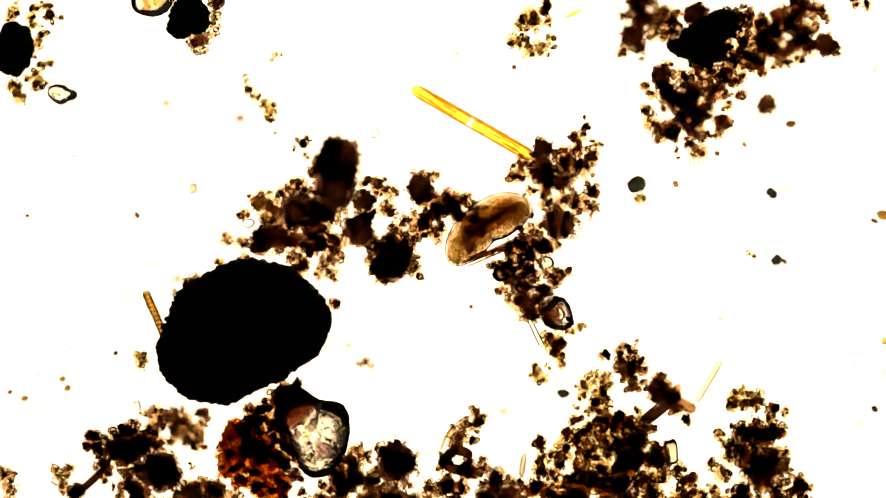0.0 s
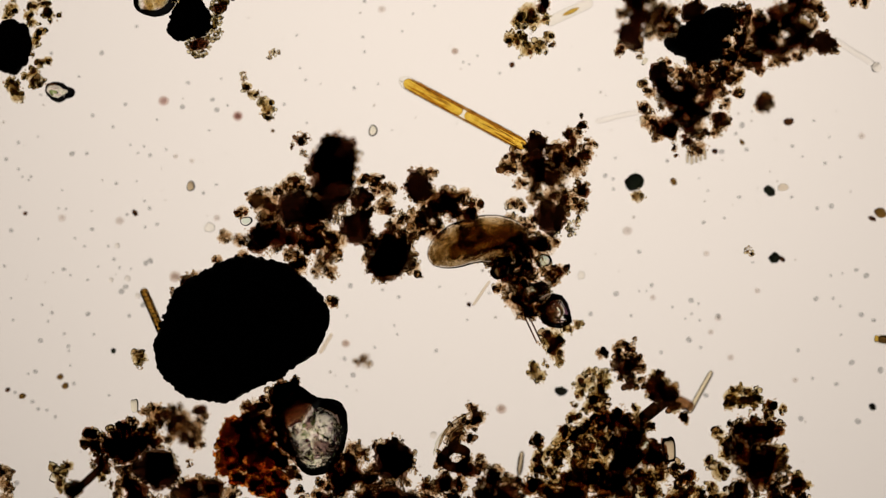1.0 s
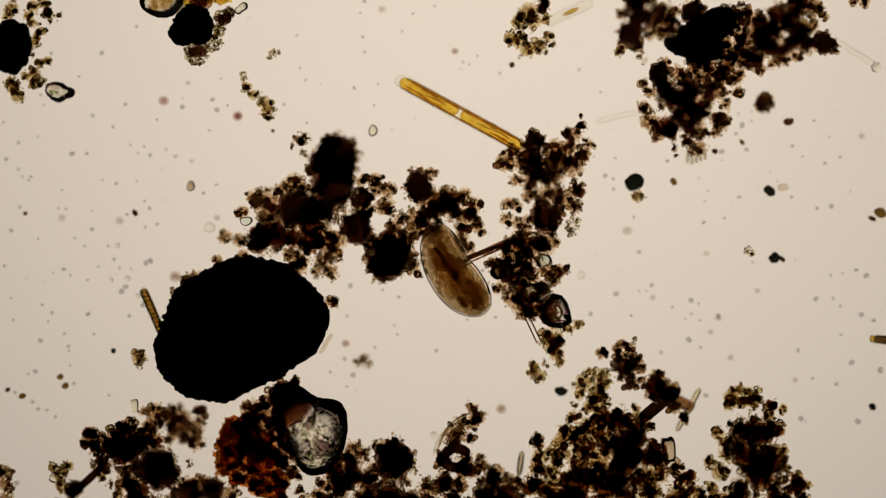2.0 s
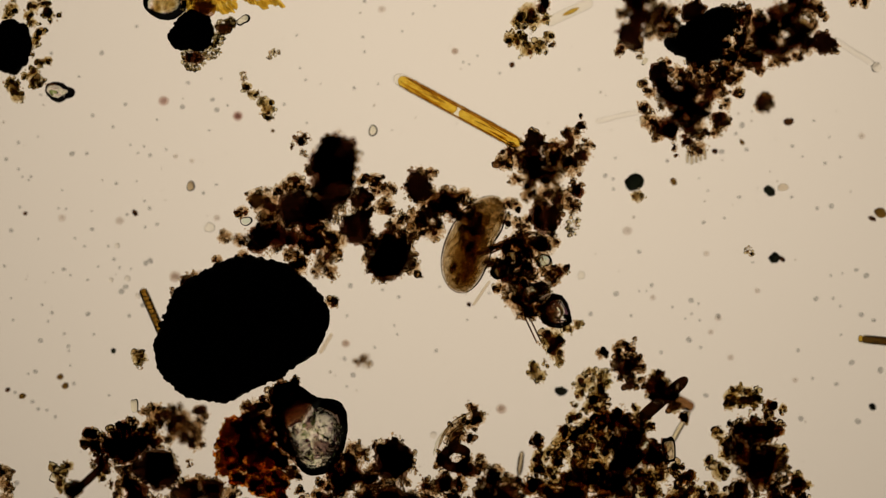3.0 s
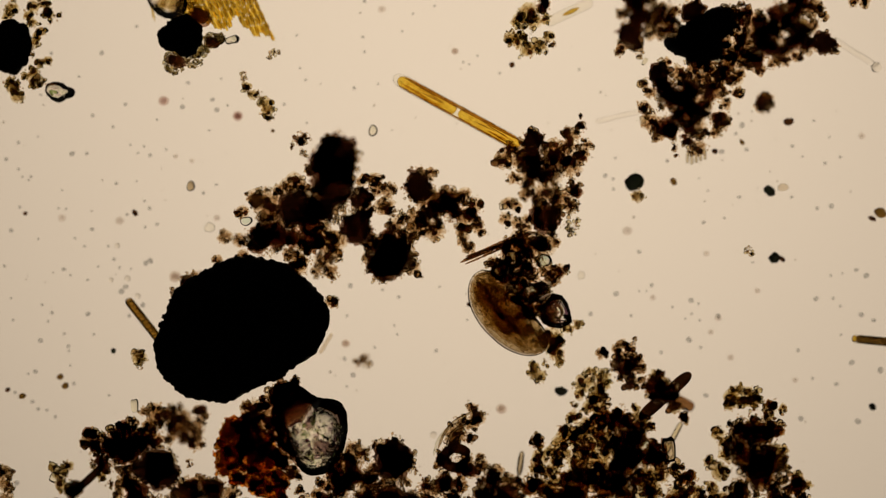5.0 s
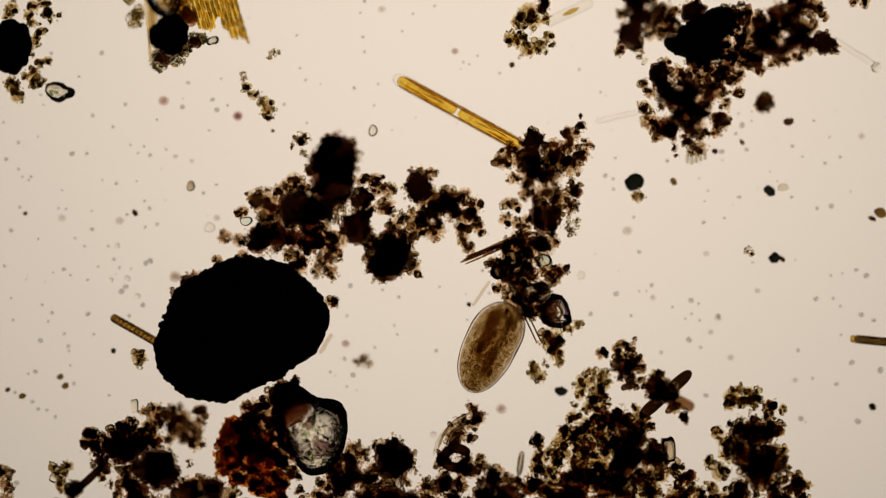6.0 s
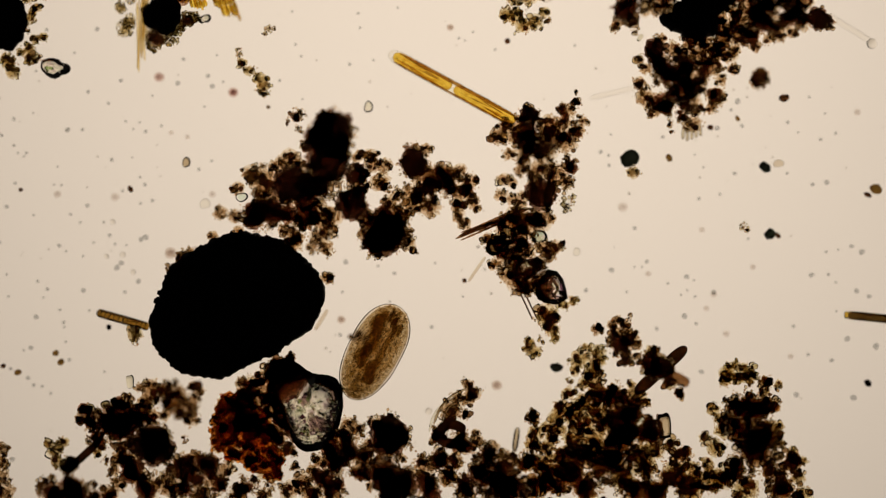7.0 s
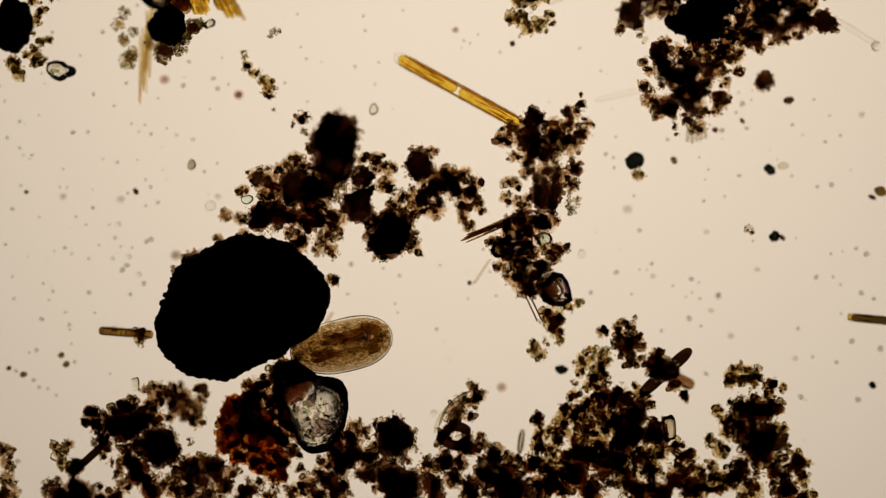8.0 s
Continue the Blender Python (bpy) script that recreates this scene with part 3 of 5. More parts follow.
floc("detritus_clump", CLUMP, [(1140, 20, 32, 0.9), (1115, 60, 20, 1.1), (1100, 85, 10, 0.6), (1175, 25, 22, 0.7), (1195, 20, 10, 0.3), (1160, 40, 15, 0.7), (1100, 25, 10, 0.4), (1125, 3, 18, 0.8), (1225, 22, 19, 1.1), (1095, 92, 8, 0.5), (1130, 95, 9, 0.1), (1185, 50, 16, 0.7), (1125, 80, 13, 0.8), (1170, 60, 12, 0.4), (1150, 62, 10, 0.5)], 6)
floc("detritus_clump", CLUMP, [(1320, 80, 24, 0.5), (1300, 95, 18, 0.5), (1335, 105, 20, 0.95), (1345, 125, 10, 0.6), (1355, 75, 24, 0.95), (1340, 40, 22, 0.7), (1310, 30, 22, 0.9), (1380, 30, 28, 0.95), (1415, 15, 24, 0.9), (1400, 65, 26, 0.95),
     (1385, 90, 18, 0.7), (1430, 80, 16, 0.8), (1390, 108, 10, 0.8), (1410, 100, 10, 0.7), (1368, 112, 10, 0.5), (1440, 45, 10, 0.4), (1440, 15, 18, 0.7)], 36)
floc("detritus_clump", CLUMP, [(1455, 75, 18, 1.1), (1470, 82, 13, 1.0), (1460, 30, 8, 0.3), (1510, 2, 10, 0.5),
     (1530, 5, 10, 0.5), (1310, 65, 16, 0.7), (1290, 52, 14, 0.7), (1292, 108, 16, 0.6), (1320, 108, 16, 0.7), (1345, 60, 18, 0.8), (1370, 52, 18, 0.8), (1290, 25, 14, 0.7), (1420, 50, 18, 0.7), (1284, 74, 12, 0.8), (1280, 92, 9, 0.6)], 48)
floc("detritus_clump", DEEP, [(1165, 130, 18, 1.1), (1175, 155, 20, 1.0), (1150, 165, 10, 0.5), (1140, 190, 12, 0.6), (1140, 150, 8, 0.3), (1190, 175, 24, 1.0), (1220, 165, 26, 0.9), (1250, 160, 20, 0.8), (1210, 195, 28, 0.9), (1240, 190, 20, 0.8),
     (1225, 215, 22, 0.8), (1150, 215, 18, 0.5), (1180, 225, 22, 1.0), (1165, 240, 12, 0.6), (1275, 165, 14, 0.5), (1285, 185, 10, 0.4), (1275, 215, 18, 0.8), (1265, 235, 10, 0.5), (1240, 235, 14, 0.5), (1215, 245, 12, 0.9), (1235, 262, 16, 0.3)], 7)
floc("detritus_clump", LOOSE, [(1200, 130, 14, 0.6), (1225, 125, 10, 0.5), (1255, 125, 12, 0.4), (1285, 120, 16, 0.6), (1300, 140, 14, 0.5), (1305, 165, 10, 0.6), (1310, 130, 10, 0.5), (1180, 112, 10, 0.5), (1195, 262, 6, 0.8), (1198, 276, 4, 0.7), (1270, 145, 14, 0.6), (1232, 112, 15, 0.6), (1252, 116, 14, 0.6), (1278, 132, 14, 0.6), (1215, 140, 14, 0.6), (1240, 140, 12, 0.5)], 37)
floc("detritus_clump", LOOSE, [(935, 22, 18, 0.35), (905, 68, 14, 0.4), (920, 72, 14, 0.5), (935, 88, 14, 0.3), (955, 82, 14, 0.25), (962, 8, 14, 0.9), (918, 40, 14, 0.3), (945, 38, 14, 0.3), (972, 65, 10, 0.25), (980, 78, 6, 0.3), (965, 35, 9, 0.3)], 8, PALE)
floc("detritus_clump", LOOSE, [(12, 30, 8, 0.5), (22, 15, 12, 0.4), (50, 28, 9, 0.5), (60, 12, 12, 0.5), (80, 8, 10, 0.5), (85, 25, 10, 0.7), (90, 40, 6, 0.3), (103, 30, 6, 0.5), (72, 57, 9, 0.8), (58, 40, 9, 0.4), (62, 75, 9, 0.4), (65, 65, 8, 0.3),
     (70, 112, 9, 0.6), (85, 108, 8, 0.3), (60, 130, 10, 0.6), (62, 145, 12, 0.7), (25, 155, 12, 0.6), (32, 170, 12, 0.3), (18, 145, 10, 0.3), (45, 135, 8, 0.3), (75, 146, 6, 0.6), (55, 95, 7, 0.4)], 9, PALE)
floc("detritus_clump", "small winding string of olive granules", [(432, 131, 5, 0.4), (429, 141, 6, 0.45), (436, 153, 9, 0.4), (448, 168, 9, 0.28), (458, 170, 7, 0.28), (468, 183, 12, 0.28), (473, 196, 12, 0.35), (478, 208, 7, 0.3)], 10, PALE, EARTH, size=1.8)
floc("detritus_clump", "small dark tuft of granules", [(530, 247, 12, 0.95), (545, 243, 6, 0.6), (535, 268, 6, 0.2), (541, 273, 5, 0.2), (517, 258, 5, 0.5)], 11)
floc("detritus_clump", DEEP, [(160, 773, 16, 0.9), (150, 783, 10, 0.5), (175, 788, 18, 0.95), (195, 760, 8, 0.4), (205, 783, 26, 1.0), (185, 818, 20, 0.95), (225, 758, 16, 0.9), (240, 783, 28, 1.0), (230, 813, 26, 0.95), (255, 773, 20, 0.8),
     (275, 778, 16, 0.6), (280, 828, 34, 1.2), (305, 848, 14, 0.9), (220, 853, 16, 0.7), (245, 870, 26, 1.0), (265, 753, 14, 0.5), (278, 738, 18, 0.5), (275, 723, 12, 0.4), (300, 733, 14, 0.8), (255, 728, 8, 0.3), (240, 748, 8, 0.4), (210, 876, 10, 0.4), (225, 838, 12, 0.6)], 12)
floc("detritus_clump", "soft brown clump of fine detritus", [(320, 743, 22, 0.6), (330, 763, 20, 0.5), (345, 783, 15, 0.7), (350, 763, 12, 0.3), (310, 763, 14, 0.5), (300, 778, 10, 0.3), (335, 818, 7, 0.3), (350, 726, 10, 0.5), (362, 736, 9, 0.5), (352, 748, 10, 0.4)], 38)
floc("detritus_clump", LOOSE, [(93, 828, 8, 0.5), (120, 826, 10, 0.4), (108, 838, 12, 0.25), (110, 860, 12, 0.3), (136, 864, 13, 1.1), (128, 873, 12, 1.0), (180, 843, 8, 0.4), (195, 856, 7, 0.6)], 13, PALE)
floc("detritus_clump", DEEP, [(100, 912, 24, 1.0), (140, 915, 30, 1.0), (168, 920, 20, 0.9), (200, 915, 16, 0.8), (220, 898, 14, 0.4), (270, 903, 24, 0.8), (255, 893, 14, 0.5), (300, 898, 18, 0.6), (8, 838, 16, 0.5), (12, 860, 12, 0.3), (10, 885, 14, 0.5), (15, 915, 22, 0.5)], 14)
rust_flake = floc("rusty_flake", "orange-brown rusty flake of iron-stained granules", [(415, 768, 22, 0.6), (440, 763, 24, 0.8), (460, 778, 20, 0.6), (400, 793, 18, 0.5), (440, 803, 28, 0.9), (470, 803, 22, 0.85), (395, 828, 14, 0.4), (425, 838, 20, 0.8),
     (405, 753, 12, 0.4), (455, 853, 18, 0.8), (480, 868, 20, 0.5), (500, 853, 14, 0.6), (485, 838, 12, 0.4), (495, 883, 12, 0.5)], 15, RUST, EARTH, fine_mat=RUST, size=3.0, high=0.4)
floc("detritus_clump", DEEP, [(450, 728, 18, 0.6), (435, 718, 10, 0.4), (470, 718, 14, 0.9), (490, 728, 20, 0.75), (500, 698, 24, 1.0), (520, 683, 13, 1.0), (485, 768, 18, 0.75), (500, 806, 17, 0.8), (508, 758, 16, 0.85), (465, 704, 5, 0.5), (468, 745, 18, 0.6), (452, 745, 13, 0.7), (490, 750, 18, 0.95), (518, 722, 15, 0.95), (498, 782, 15, 0.9), (512, 796, 13, 0.95), (438, 736, 11, 0.6), (505, 822, 15, 0.9), (520, 838, 12, 0.8)], 16)
floc("detritus_clump", CLUMP, [(330, 868, 20, 0.8), (350, 853, 12, 0.5), (375, 868, 24, 0.95), (345, 893, 28, 0.9), (320, 908, 20, 0.7), (390, 893, 20, 0.8), (310, 878, 12, 0.4), (365, 918, 20, 0.7), (445, 903, 18, 0.9), (430, 918, 16, 0.7), (475, 918, 14, 0.5),
     (460, 898, 10, 0.15), (490, 898, 12, 0.2), (410, 873, 14, 0.5)], 39)
floc("detritus_clump", CLUMP, [(615, 818, 20, 0.8), (625, 793, 14, 0.4), (640, 803, 14, 0.35), (600, 838, 22, 0.95), (630, 838, 22, 0.9), (610, 863, 24, 0.95), (575, 858, 14, 0.6), (560, 873, 10, 0.4), (580, 888, 26, 0.9), (545, 893, 18, 0.6), (520, 908, 18, 0.5),
     (530, 868, 8, 0.7), (600, 908, 20, 0.8), (660, 828, 10, 0.5), (665, 903, 10, 0.5), (560, 918, 18, 0.8), (650, 850, 18, 0.8), (672, 864, 13, 0.7), (645, 874, 16, 0.8)], 17)
floc("detritus_clump", "round black clump with a granular fringe", [(695, 813, 33, 1.2), (680, 793, 14, 0.8), (715, 808, 16, 1.0), (665, 788, 8, 0.5), (705, 783, 6, 0.5), (735, 833, 5, 0.4), (680, 853, 8, 0.4), (720, 853, 8, 0.5)], 40)
floc("detritus_clump", DEEP, [(690, 878, 30, 1.0), (660, 878, 14, 0.8), (720, 898, 34, 1.0), (760, 908, 28, 0.9), (760, 868, 20, 0.7), (785, 858, 22, 0.9), (815, 858, 14, 0.8), (800, 888, 16, 0.8), (830, 908, 24, 0.95), (870, 858, 28, 0.95), (860, 888, 24, 0.9),
     (895, 878, 26, 0.9), (915, 908, 30, 1.0), (880, 908, 26, 0.95), (880, 833, 12, 0.4), (905, 858, 18, 0.7), (700, 920, 26, 1.0)], 41)
floc("detritus_clump", "dark ring-shaped clump under a pale tuft", [(785, 808, 13, 0.9), (815, 823, 16, 0.9), (800, 792, 10, 0.7), (825, 813, 12, 0.6), (835, 828, 16, 0.9), (850, 808, 8, 0.5), (855, 823, 10, 0.4), (775, 823, 8, 0.7), (845, 738, 14, 0.8), (835, 723, 10, 0.5),
     (820, 748, 14, 0.5), (805, 763, 14, 0.5), (800, 778, 12, 0.5), (830, 778, 9, 0.9), (815, 773, 10, 0.4), (840, 753, 8, 0.5)], 18)
floc("detritus_clump", CLUMP, [(950, 783, 14, 0.9), (955, 808, 14, 0.7), (950, 828, 14, 0.8), (985, 813, 12, 0.8), (975, 798, 12, 0.4), (990, 783, 12, 0.5), (940, 858, 20, 0.95), (965, 863, 16, 0.8), (985, 853, 12, 0.4), (1000, 768, 16, 0.7), (1020, 778, 18, 0.7),
     (1040, 758, 20, 0.7), (1015, 738, 12, 0.6), (1065, 738, 18, 0.8), (1065, 773, 20, 0.7), (1040, 798, 20, 0.75), (1020, 818, 18, 0.7), (1060, 818, 22, 0.75), (1080, 793, 18, 0.7), (1090, 753, 18, 0.8), (1055, 713, 18, 0.7), (1060, 698, 12, 0.7), (1040, 723, 10, 0.5)], 19, lump=EARTH, size=2.6, dense=0.95)
floc("detritus_clump", DEEP, [(1100, 738, 18, 0.9), (1120, 753, 18, 0.9), (1104, 784, 24, 1.2), (1126, 774, 18, 1.2), (1120, 806, 20, 1.2), (1148, 808, 16, 1.2), (1157, 790, 11, 1.1), (1162, 812, 14, 1.0), (1105, 823, 24, 1.0), (1125, 852, 20, 0.9), (1130, 738, 12, 0.4), (1145, 753, 12, 0.4), (1155, 758, 6, 0.4), (1030, 868, 30, 0.9), (1080, 868, 28, 0.9),
     (1000, 888, 26, 0.9), (1050, 908, 30, 0.95), (960, 908, 30, 0.9), (1110, 888, 22, 0.8), (1140, 838, 14, 0.5), (1165, 838, 18, 0.7), (1150, 868, 22, 0.8)], 20, lump=EARTH, size=2.6, dense=0.95)
floc("detritus_clump", DEEP, [(1195, 828, 12, 0.8), (1215, 848, 16, 0.9), (1200, 878, 22, 0.8), (1230, 868, 12, 0.5), (1165, 908, 26, 0.9), (1230, 908, 24, 0.8), (1008, 850, 18, 0.8), (985, 880, 20, 0.8), (978, 832, 13, 0.5), (1000, 803, 12, 0.5), (1035, 838, 15, 0.6), (1078, 838, 17, 0.8), (1096, 858, 15, 0.8), (1055, 848, 18, 0.8), (1240, 888, 18, 0.7), (1265, 880, 14, 0.5), (1130, 912, 26, 0.9)], 47, lump=EARTH, size=2.6, dense=0.95)
floc("detritus_clump", "reddish-brown clump of granules with loose crumbs", [(1065, 626, 10, 0.8), (1100, 633, 14, 0.7), (1115, 618, 10, 0.8), (1105, 653, 20, 0.95), (1125, 643, 16, 0.7), (1115, 678, 14, 0.9), (1135, 653, 10, 0.5), (1090, 618, 8, 0.4), (1090, 643, 8, 0.4),
     (1135, 673, 8, 0.4), (1100, 608, 8, 0.4), (1122, 603, 5, 0.5)], 21)
floc("detritus_clump", "pale olive clump of fine granules", [(1035, 678, 18, 0.4), (1045, 658, 8, 0.5), (1065, 668, 14, 0.4), (1070, 683, 10, 0.4), (1025, 698, 10, 0.3), (1060, 688, 10, 0.4), (1015, 718, 6, 0.7)], 42, PALE)
floc("detritus_clump", "brown fluff beside the boat-shaped diatom", [(1162, 666, 12, 0.7), (1172, 680, 14, 0.85), (1155, 686, 17, 0.9), (1183, 696, 17, 1.1), (1166, 700, 13, 0.8), (1194, 720, 12, 0.7), (1210, 739, 9, 1.0), (1125, 723, 8, 0.3), (1153, 756, 6, 0.4)], 30, lump=EARTH, size=2.6, dense=0.95)
floc("detritus_clump", "small olive clump of round granules", [(1290, 718, 10, 0.55), (1292, 703, 12, 0.5), (1300, 693, 10, 0.55), (1310, 688, 8, 0.5), (1312, 710, 9, 0.5), (1325, 693, 10, 0.55), (1335, 708, 12, 0.55), (1340, 693, 6, 0.5), (1335, 723, 6, 0.7), (1320, 712, 8, 0.5), (1302, 709, 12, 0.5), (1329, 708, 13, 0.5)], 22, PALE, EARTH, size=3.0, dense=1.0)
floc("detritus_clump", DEEP, [(1310, 768, 26, 0.95), (1340, 768, 28, 1.0), (1370, 763, 18, 0.9), (1360, 738, 10, 0.8), (1365, 718, 12, 0.9), (1385, 723, 8, 0.3), (1320, 803, 26, 0.9), (1345, 828, 34, 1.0), (1370, 808, 22, 0.85), (1385, 798, 10, 0.4), (1290, 803, 16, 0.6),
     (1280, 783, 10, 0.6), (1270, 768, 12, 0.25), (1255, 818, 10, 0.6), (1275, 833, 16, 0.4), (1390, 828, 8, 0.8), (1400, 858, 22, 0.9), (1370, 868, 24, 0.9), (1310, 868, 26, 0.95), (1290, 888, 20, 0.8), (1330, 908, 22, 0.6), (1390, 908, 28, 0.9), (1420, 888, 12, 0.4), (1430, 918, 16, 0.7)], 23, lump=EARTH, size=2.6, dense=0.95)
floc("detritus_clump", LOOSE, [(1410, 843, 10, 0.25), (1430, 858, 8, 0.25), (1260, 863, 12, 0.3), (1270, 898, 16, 0.6)], 43, PALE)
floc("detritus_clump", "fuzzy brown fringe on the large black grain", [(332, 500, 14, 0.6), (345, 488, 8, 0.5), (312, 522, 9, 0.3), (587, 535, 11, 0.7), (530, 472, 16, 0.5), (385, 460, 9, 0.3), (430, 452, 11, 0.3), (305, 515, 6, 0.3)], 24)
floc("detritus_clump", LOOSE, [(246, 632, 13, 0.45), (250, 648, 8, 0.2), (238, 622, 6, 0.3)], 25, PALE)
floc("detritus_clump", "small faint brown tuft of granules", [(643, 636, 8, 0.6), (653, 643, 7, 0.4), (633, 644, 7, 0.4)], 26, fine=1.6)

RUST_SHEET = clear("rust_sheet", [(0.35, (0.44, 0.25, 0.09)), (0.65, (0.78, 0.50, 0.20))], 1.04, "noise", 55.0, 0.4)
for x, y, rx, ry, k in ((430, 786, 40, 46, 1), (472, 852, 36, 30, 2), (405, 815, 22, 26, 3), (462, 805, 24, 30, 4)):
    part("sheet", lump_mesh("sheet", rx, ry, 10, 70 + k, RUST_SHEET, 0.34, 0.2, 4), rust_flake, "thin rusty sheet", pose(*(at(x, y, 24) - rust_flake.location)))

# ---- diatoms, rods and needles ----
def diatom_rod(x0, y0, x1, y1, half, label, shell=SILICA, plastid=GOLD, gap=0.03, bands=0, cap=0.015, edge=OLIVE):
    """A rod-shaped diatom: a clear shell with two coloured plastids in it; cap: the empty share of its free end."""
    length, m = lay(x0, y0, x1, y1)
    top = thing("diatom", m.translation, label, "diatom", group="rod-shaped diatoms")
    top.matrix_basis = m
    part("shell", rod_mesh("shell", length, half, shell, power=14), top, "clear glassy shell")
    rng = np.random.default_rng(int(length))
    for s, a, b in ((-1, cap - 0.5, -gap / 2), (1, gap / 2, 0.49)):
        mid, n = (a + b) / 2 * length, (b - a) * length
        body = part("plastid", rod_mesh("plastid", n, half * 0.92, plastid, power=9 if gap > 0 else 12, jag=0.16, seed=s + x0), top, "golden plastid", pose(mid * UM, 0, half * 0.08 * UM))
        for k in range(int(length / 26)):
            w = rng.uniform(0.05, 0.12) * half
            l = rng.uniform(0.2, 0.6) * n
            x, y = rng.uniform(-0.46, 0.46) * (n - l), rng.uniform(-0.7, 0.6) * half
            part("streak", rod_mesh("streak", l, w, (plastid, SILICA, edge)[k % 3], power=2.5, n=8, rings=12, jag=0.6, seed=k), body, "lengthwise streak", pose(x * UM, y * UM, half * rng.uniform(0.4, 1.3) * UM, rz=rng.uniform(-2.5, 2.5)))
    for k in range(bands):
        part("cross_band", rod_mesh("cross_band", half * 1.4, half * 0.11, OLIVE, power=6, n=8, rings=8), top, "dark cross band", pose((k + 0.5 - bands / 2) * 0.92 * length / bands * UM, 0, half * 1.2 * UM, rz=78))
    # shading of the two long edges, put in as thin tinted rods
    for y, w, n in ((0.70, 0.24, 0.90), (-0.80, 0.13, 0.93)):
        part("edge_band", rod_mesh("edge_band", length * n, half * w, edge, power=6, n=8, rings=20, jag=0.3, seed=5), top, "brown shaded edge", pose(length * cap * 0.5 * UM, half * y * UM, half * 0.8 * UM))
    return top


def needle(name, x0, y0, x1, y1, half, label, mat=SILICA, power=10, category="needle", z=0.0, high=1.0):
    length, m = lay(x0, y0, x1, y1, z)
    top = thing(name, m.translation, label, category)
    top.matrix_basis = m
    part("shaft", rod_mesh("shaft", length, half, mat, power=power, high=high), top)
    return top


gold_rod = diatom_rod(697, 136, 925, 262, 12.5, "long golden rod-shaped diatom with a clear shell", FAINT, gap=0.02, cap=0.035, edge=TAWNY)
left_rod = diatom_rod(0, 0, 98, 0, 8, "short olive rod-shaped diatom leaning on the black grain", plastid=AMBER, gap=-0.02, bands=11)
edge_rod = diatom_rod(0, 0, 110, 0, 8, "dark olive rod-shaped diatom drifting in", FAINT, plastid=DUSKY, gap=-0.02, cap=0.075)
part("tip", rod_mesh("tip", 9, 6, STRAW, power=6, n=12, rings=8), edge_rod, "golden tip", pose(-0.0495, 0, 0.001))
faint = needle("diatom", 965, 42, 1048, 4, 9, "faint clear diatom with a small golden plastid", FAINT, 14, "diatom")
part("plastid", rod_mesh("plastid", 34, 4, STRAW, power=2.0), faint, "small golden plastid", pose(0.004, 0, 0.005))
pale_needle = needle("needle", 0, 0, 86, 0, 5, "pale translucent needle sliding into a clump", PALE)
needle("needle", 837, 541, 867, 497, 2.6, "pale thin brownish needle", HAY, z=24)
needle("needle", 924, 551, 950, 607, 1.4, "thin dark needle at a clump", UMBER, z=44)
needle("needle", 931, 549, 958, 606, 1.4, "thin dark needle at a clump", UMBER, z=44)
needle("needle", 1052, 216, 1140, 196, 4.5, "faint clear rod beside a brown clump", HOLLOW)
needle("needle", 1474, 70, 1552, 118, 5, "faint clear rod ending at a dark dot", HOLLOW)
splinter = needle("splinter", 814, 465, 948, 410, 2.6, "dark brown ragged splinter of loose fibres", BARK, 8.0, "splinter", z=48)
for k, (dx, dy, a, n) in enumerate(((4, 6.0, 2.0, 112), (16, -5.5, -2, 92), (-10, 3, 0.5, 110), (-4, -5.0, 1, 122), (-16, -1, -1, 96), (22, 2, 3, 84), (-30, 4.5, -3, 58), (30, -2, 2, 70))):
    part("fibre", rod_mesh("fibre", n, 1.7, (BARK, BARK, UMBER)[k % 3], power=9, jag=0.5, seed=k), splinter, "brown fibre", pose(dx * UM, dy * UM, (0.002 * k - 0.004), rz=a))
needle("spindle", 138, 866, 184, 824, 7, "blunt brown splinter in detritus", HULL, 5, "splinter", z=80)
needle("spindle", 344, 729, 367, 722, 8, "blunt reddish-brown capsule in detritus", UMBER, 4, "splinter", z=110)
needle("spindle", 566, 626, 588, 590, 3.5, "pale olive sliver under the black grain", HAY, 6, "splinter", z=5)
needle("spindle", 1186, 702, 1227, 723, 10, "blunt brown capsule beside the boat-shaped diatom", BARK, 6, "splinter", z=110)
for k in range(5):
    needle("needle", 1218 + 7 * k, 262, 1216 + 8 * k, 292 - 3 * abs(k - 1), 2.6, "short clear prong under a clump", PALE)
pen = needle("boat_diatom", 0, 0, 122, 0, 11.0, "dark brown blunt boat-shaped diatom lying across a clump", HULL, 6.0, "diatom", high=0.8)

# clear crystals in the lower clumps
for x, y, rx, ry, seed, angle in ((195, 758, 8, 8, 55, 8),
                                  (612, 388, 8, 7, 56, 0), (436, 392, 10, 9, 57, 0), (885, 480, 14, 12, 58, 0)):
    c = thing("crystal_chip", at(x, y, 38), "clear crystal chip with dark edges", "crystal", group="crystal chips")
    c.rotation_euler[2] = radians(angle)
    part("crystal_body", outline_mesh("crystal_body", [1.0, (0.05, 0.03), (0.1, 0.06), (0.0, 0.06)], [(0, 0.6), (6, 0.92), (12, 1.0), (18, 0.85), (22, 0.55)], QUARTZ, 20, 0.0, seed), c).scale = (rx, ry, 1)

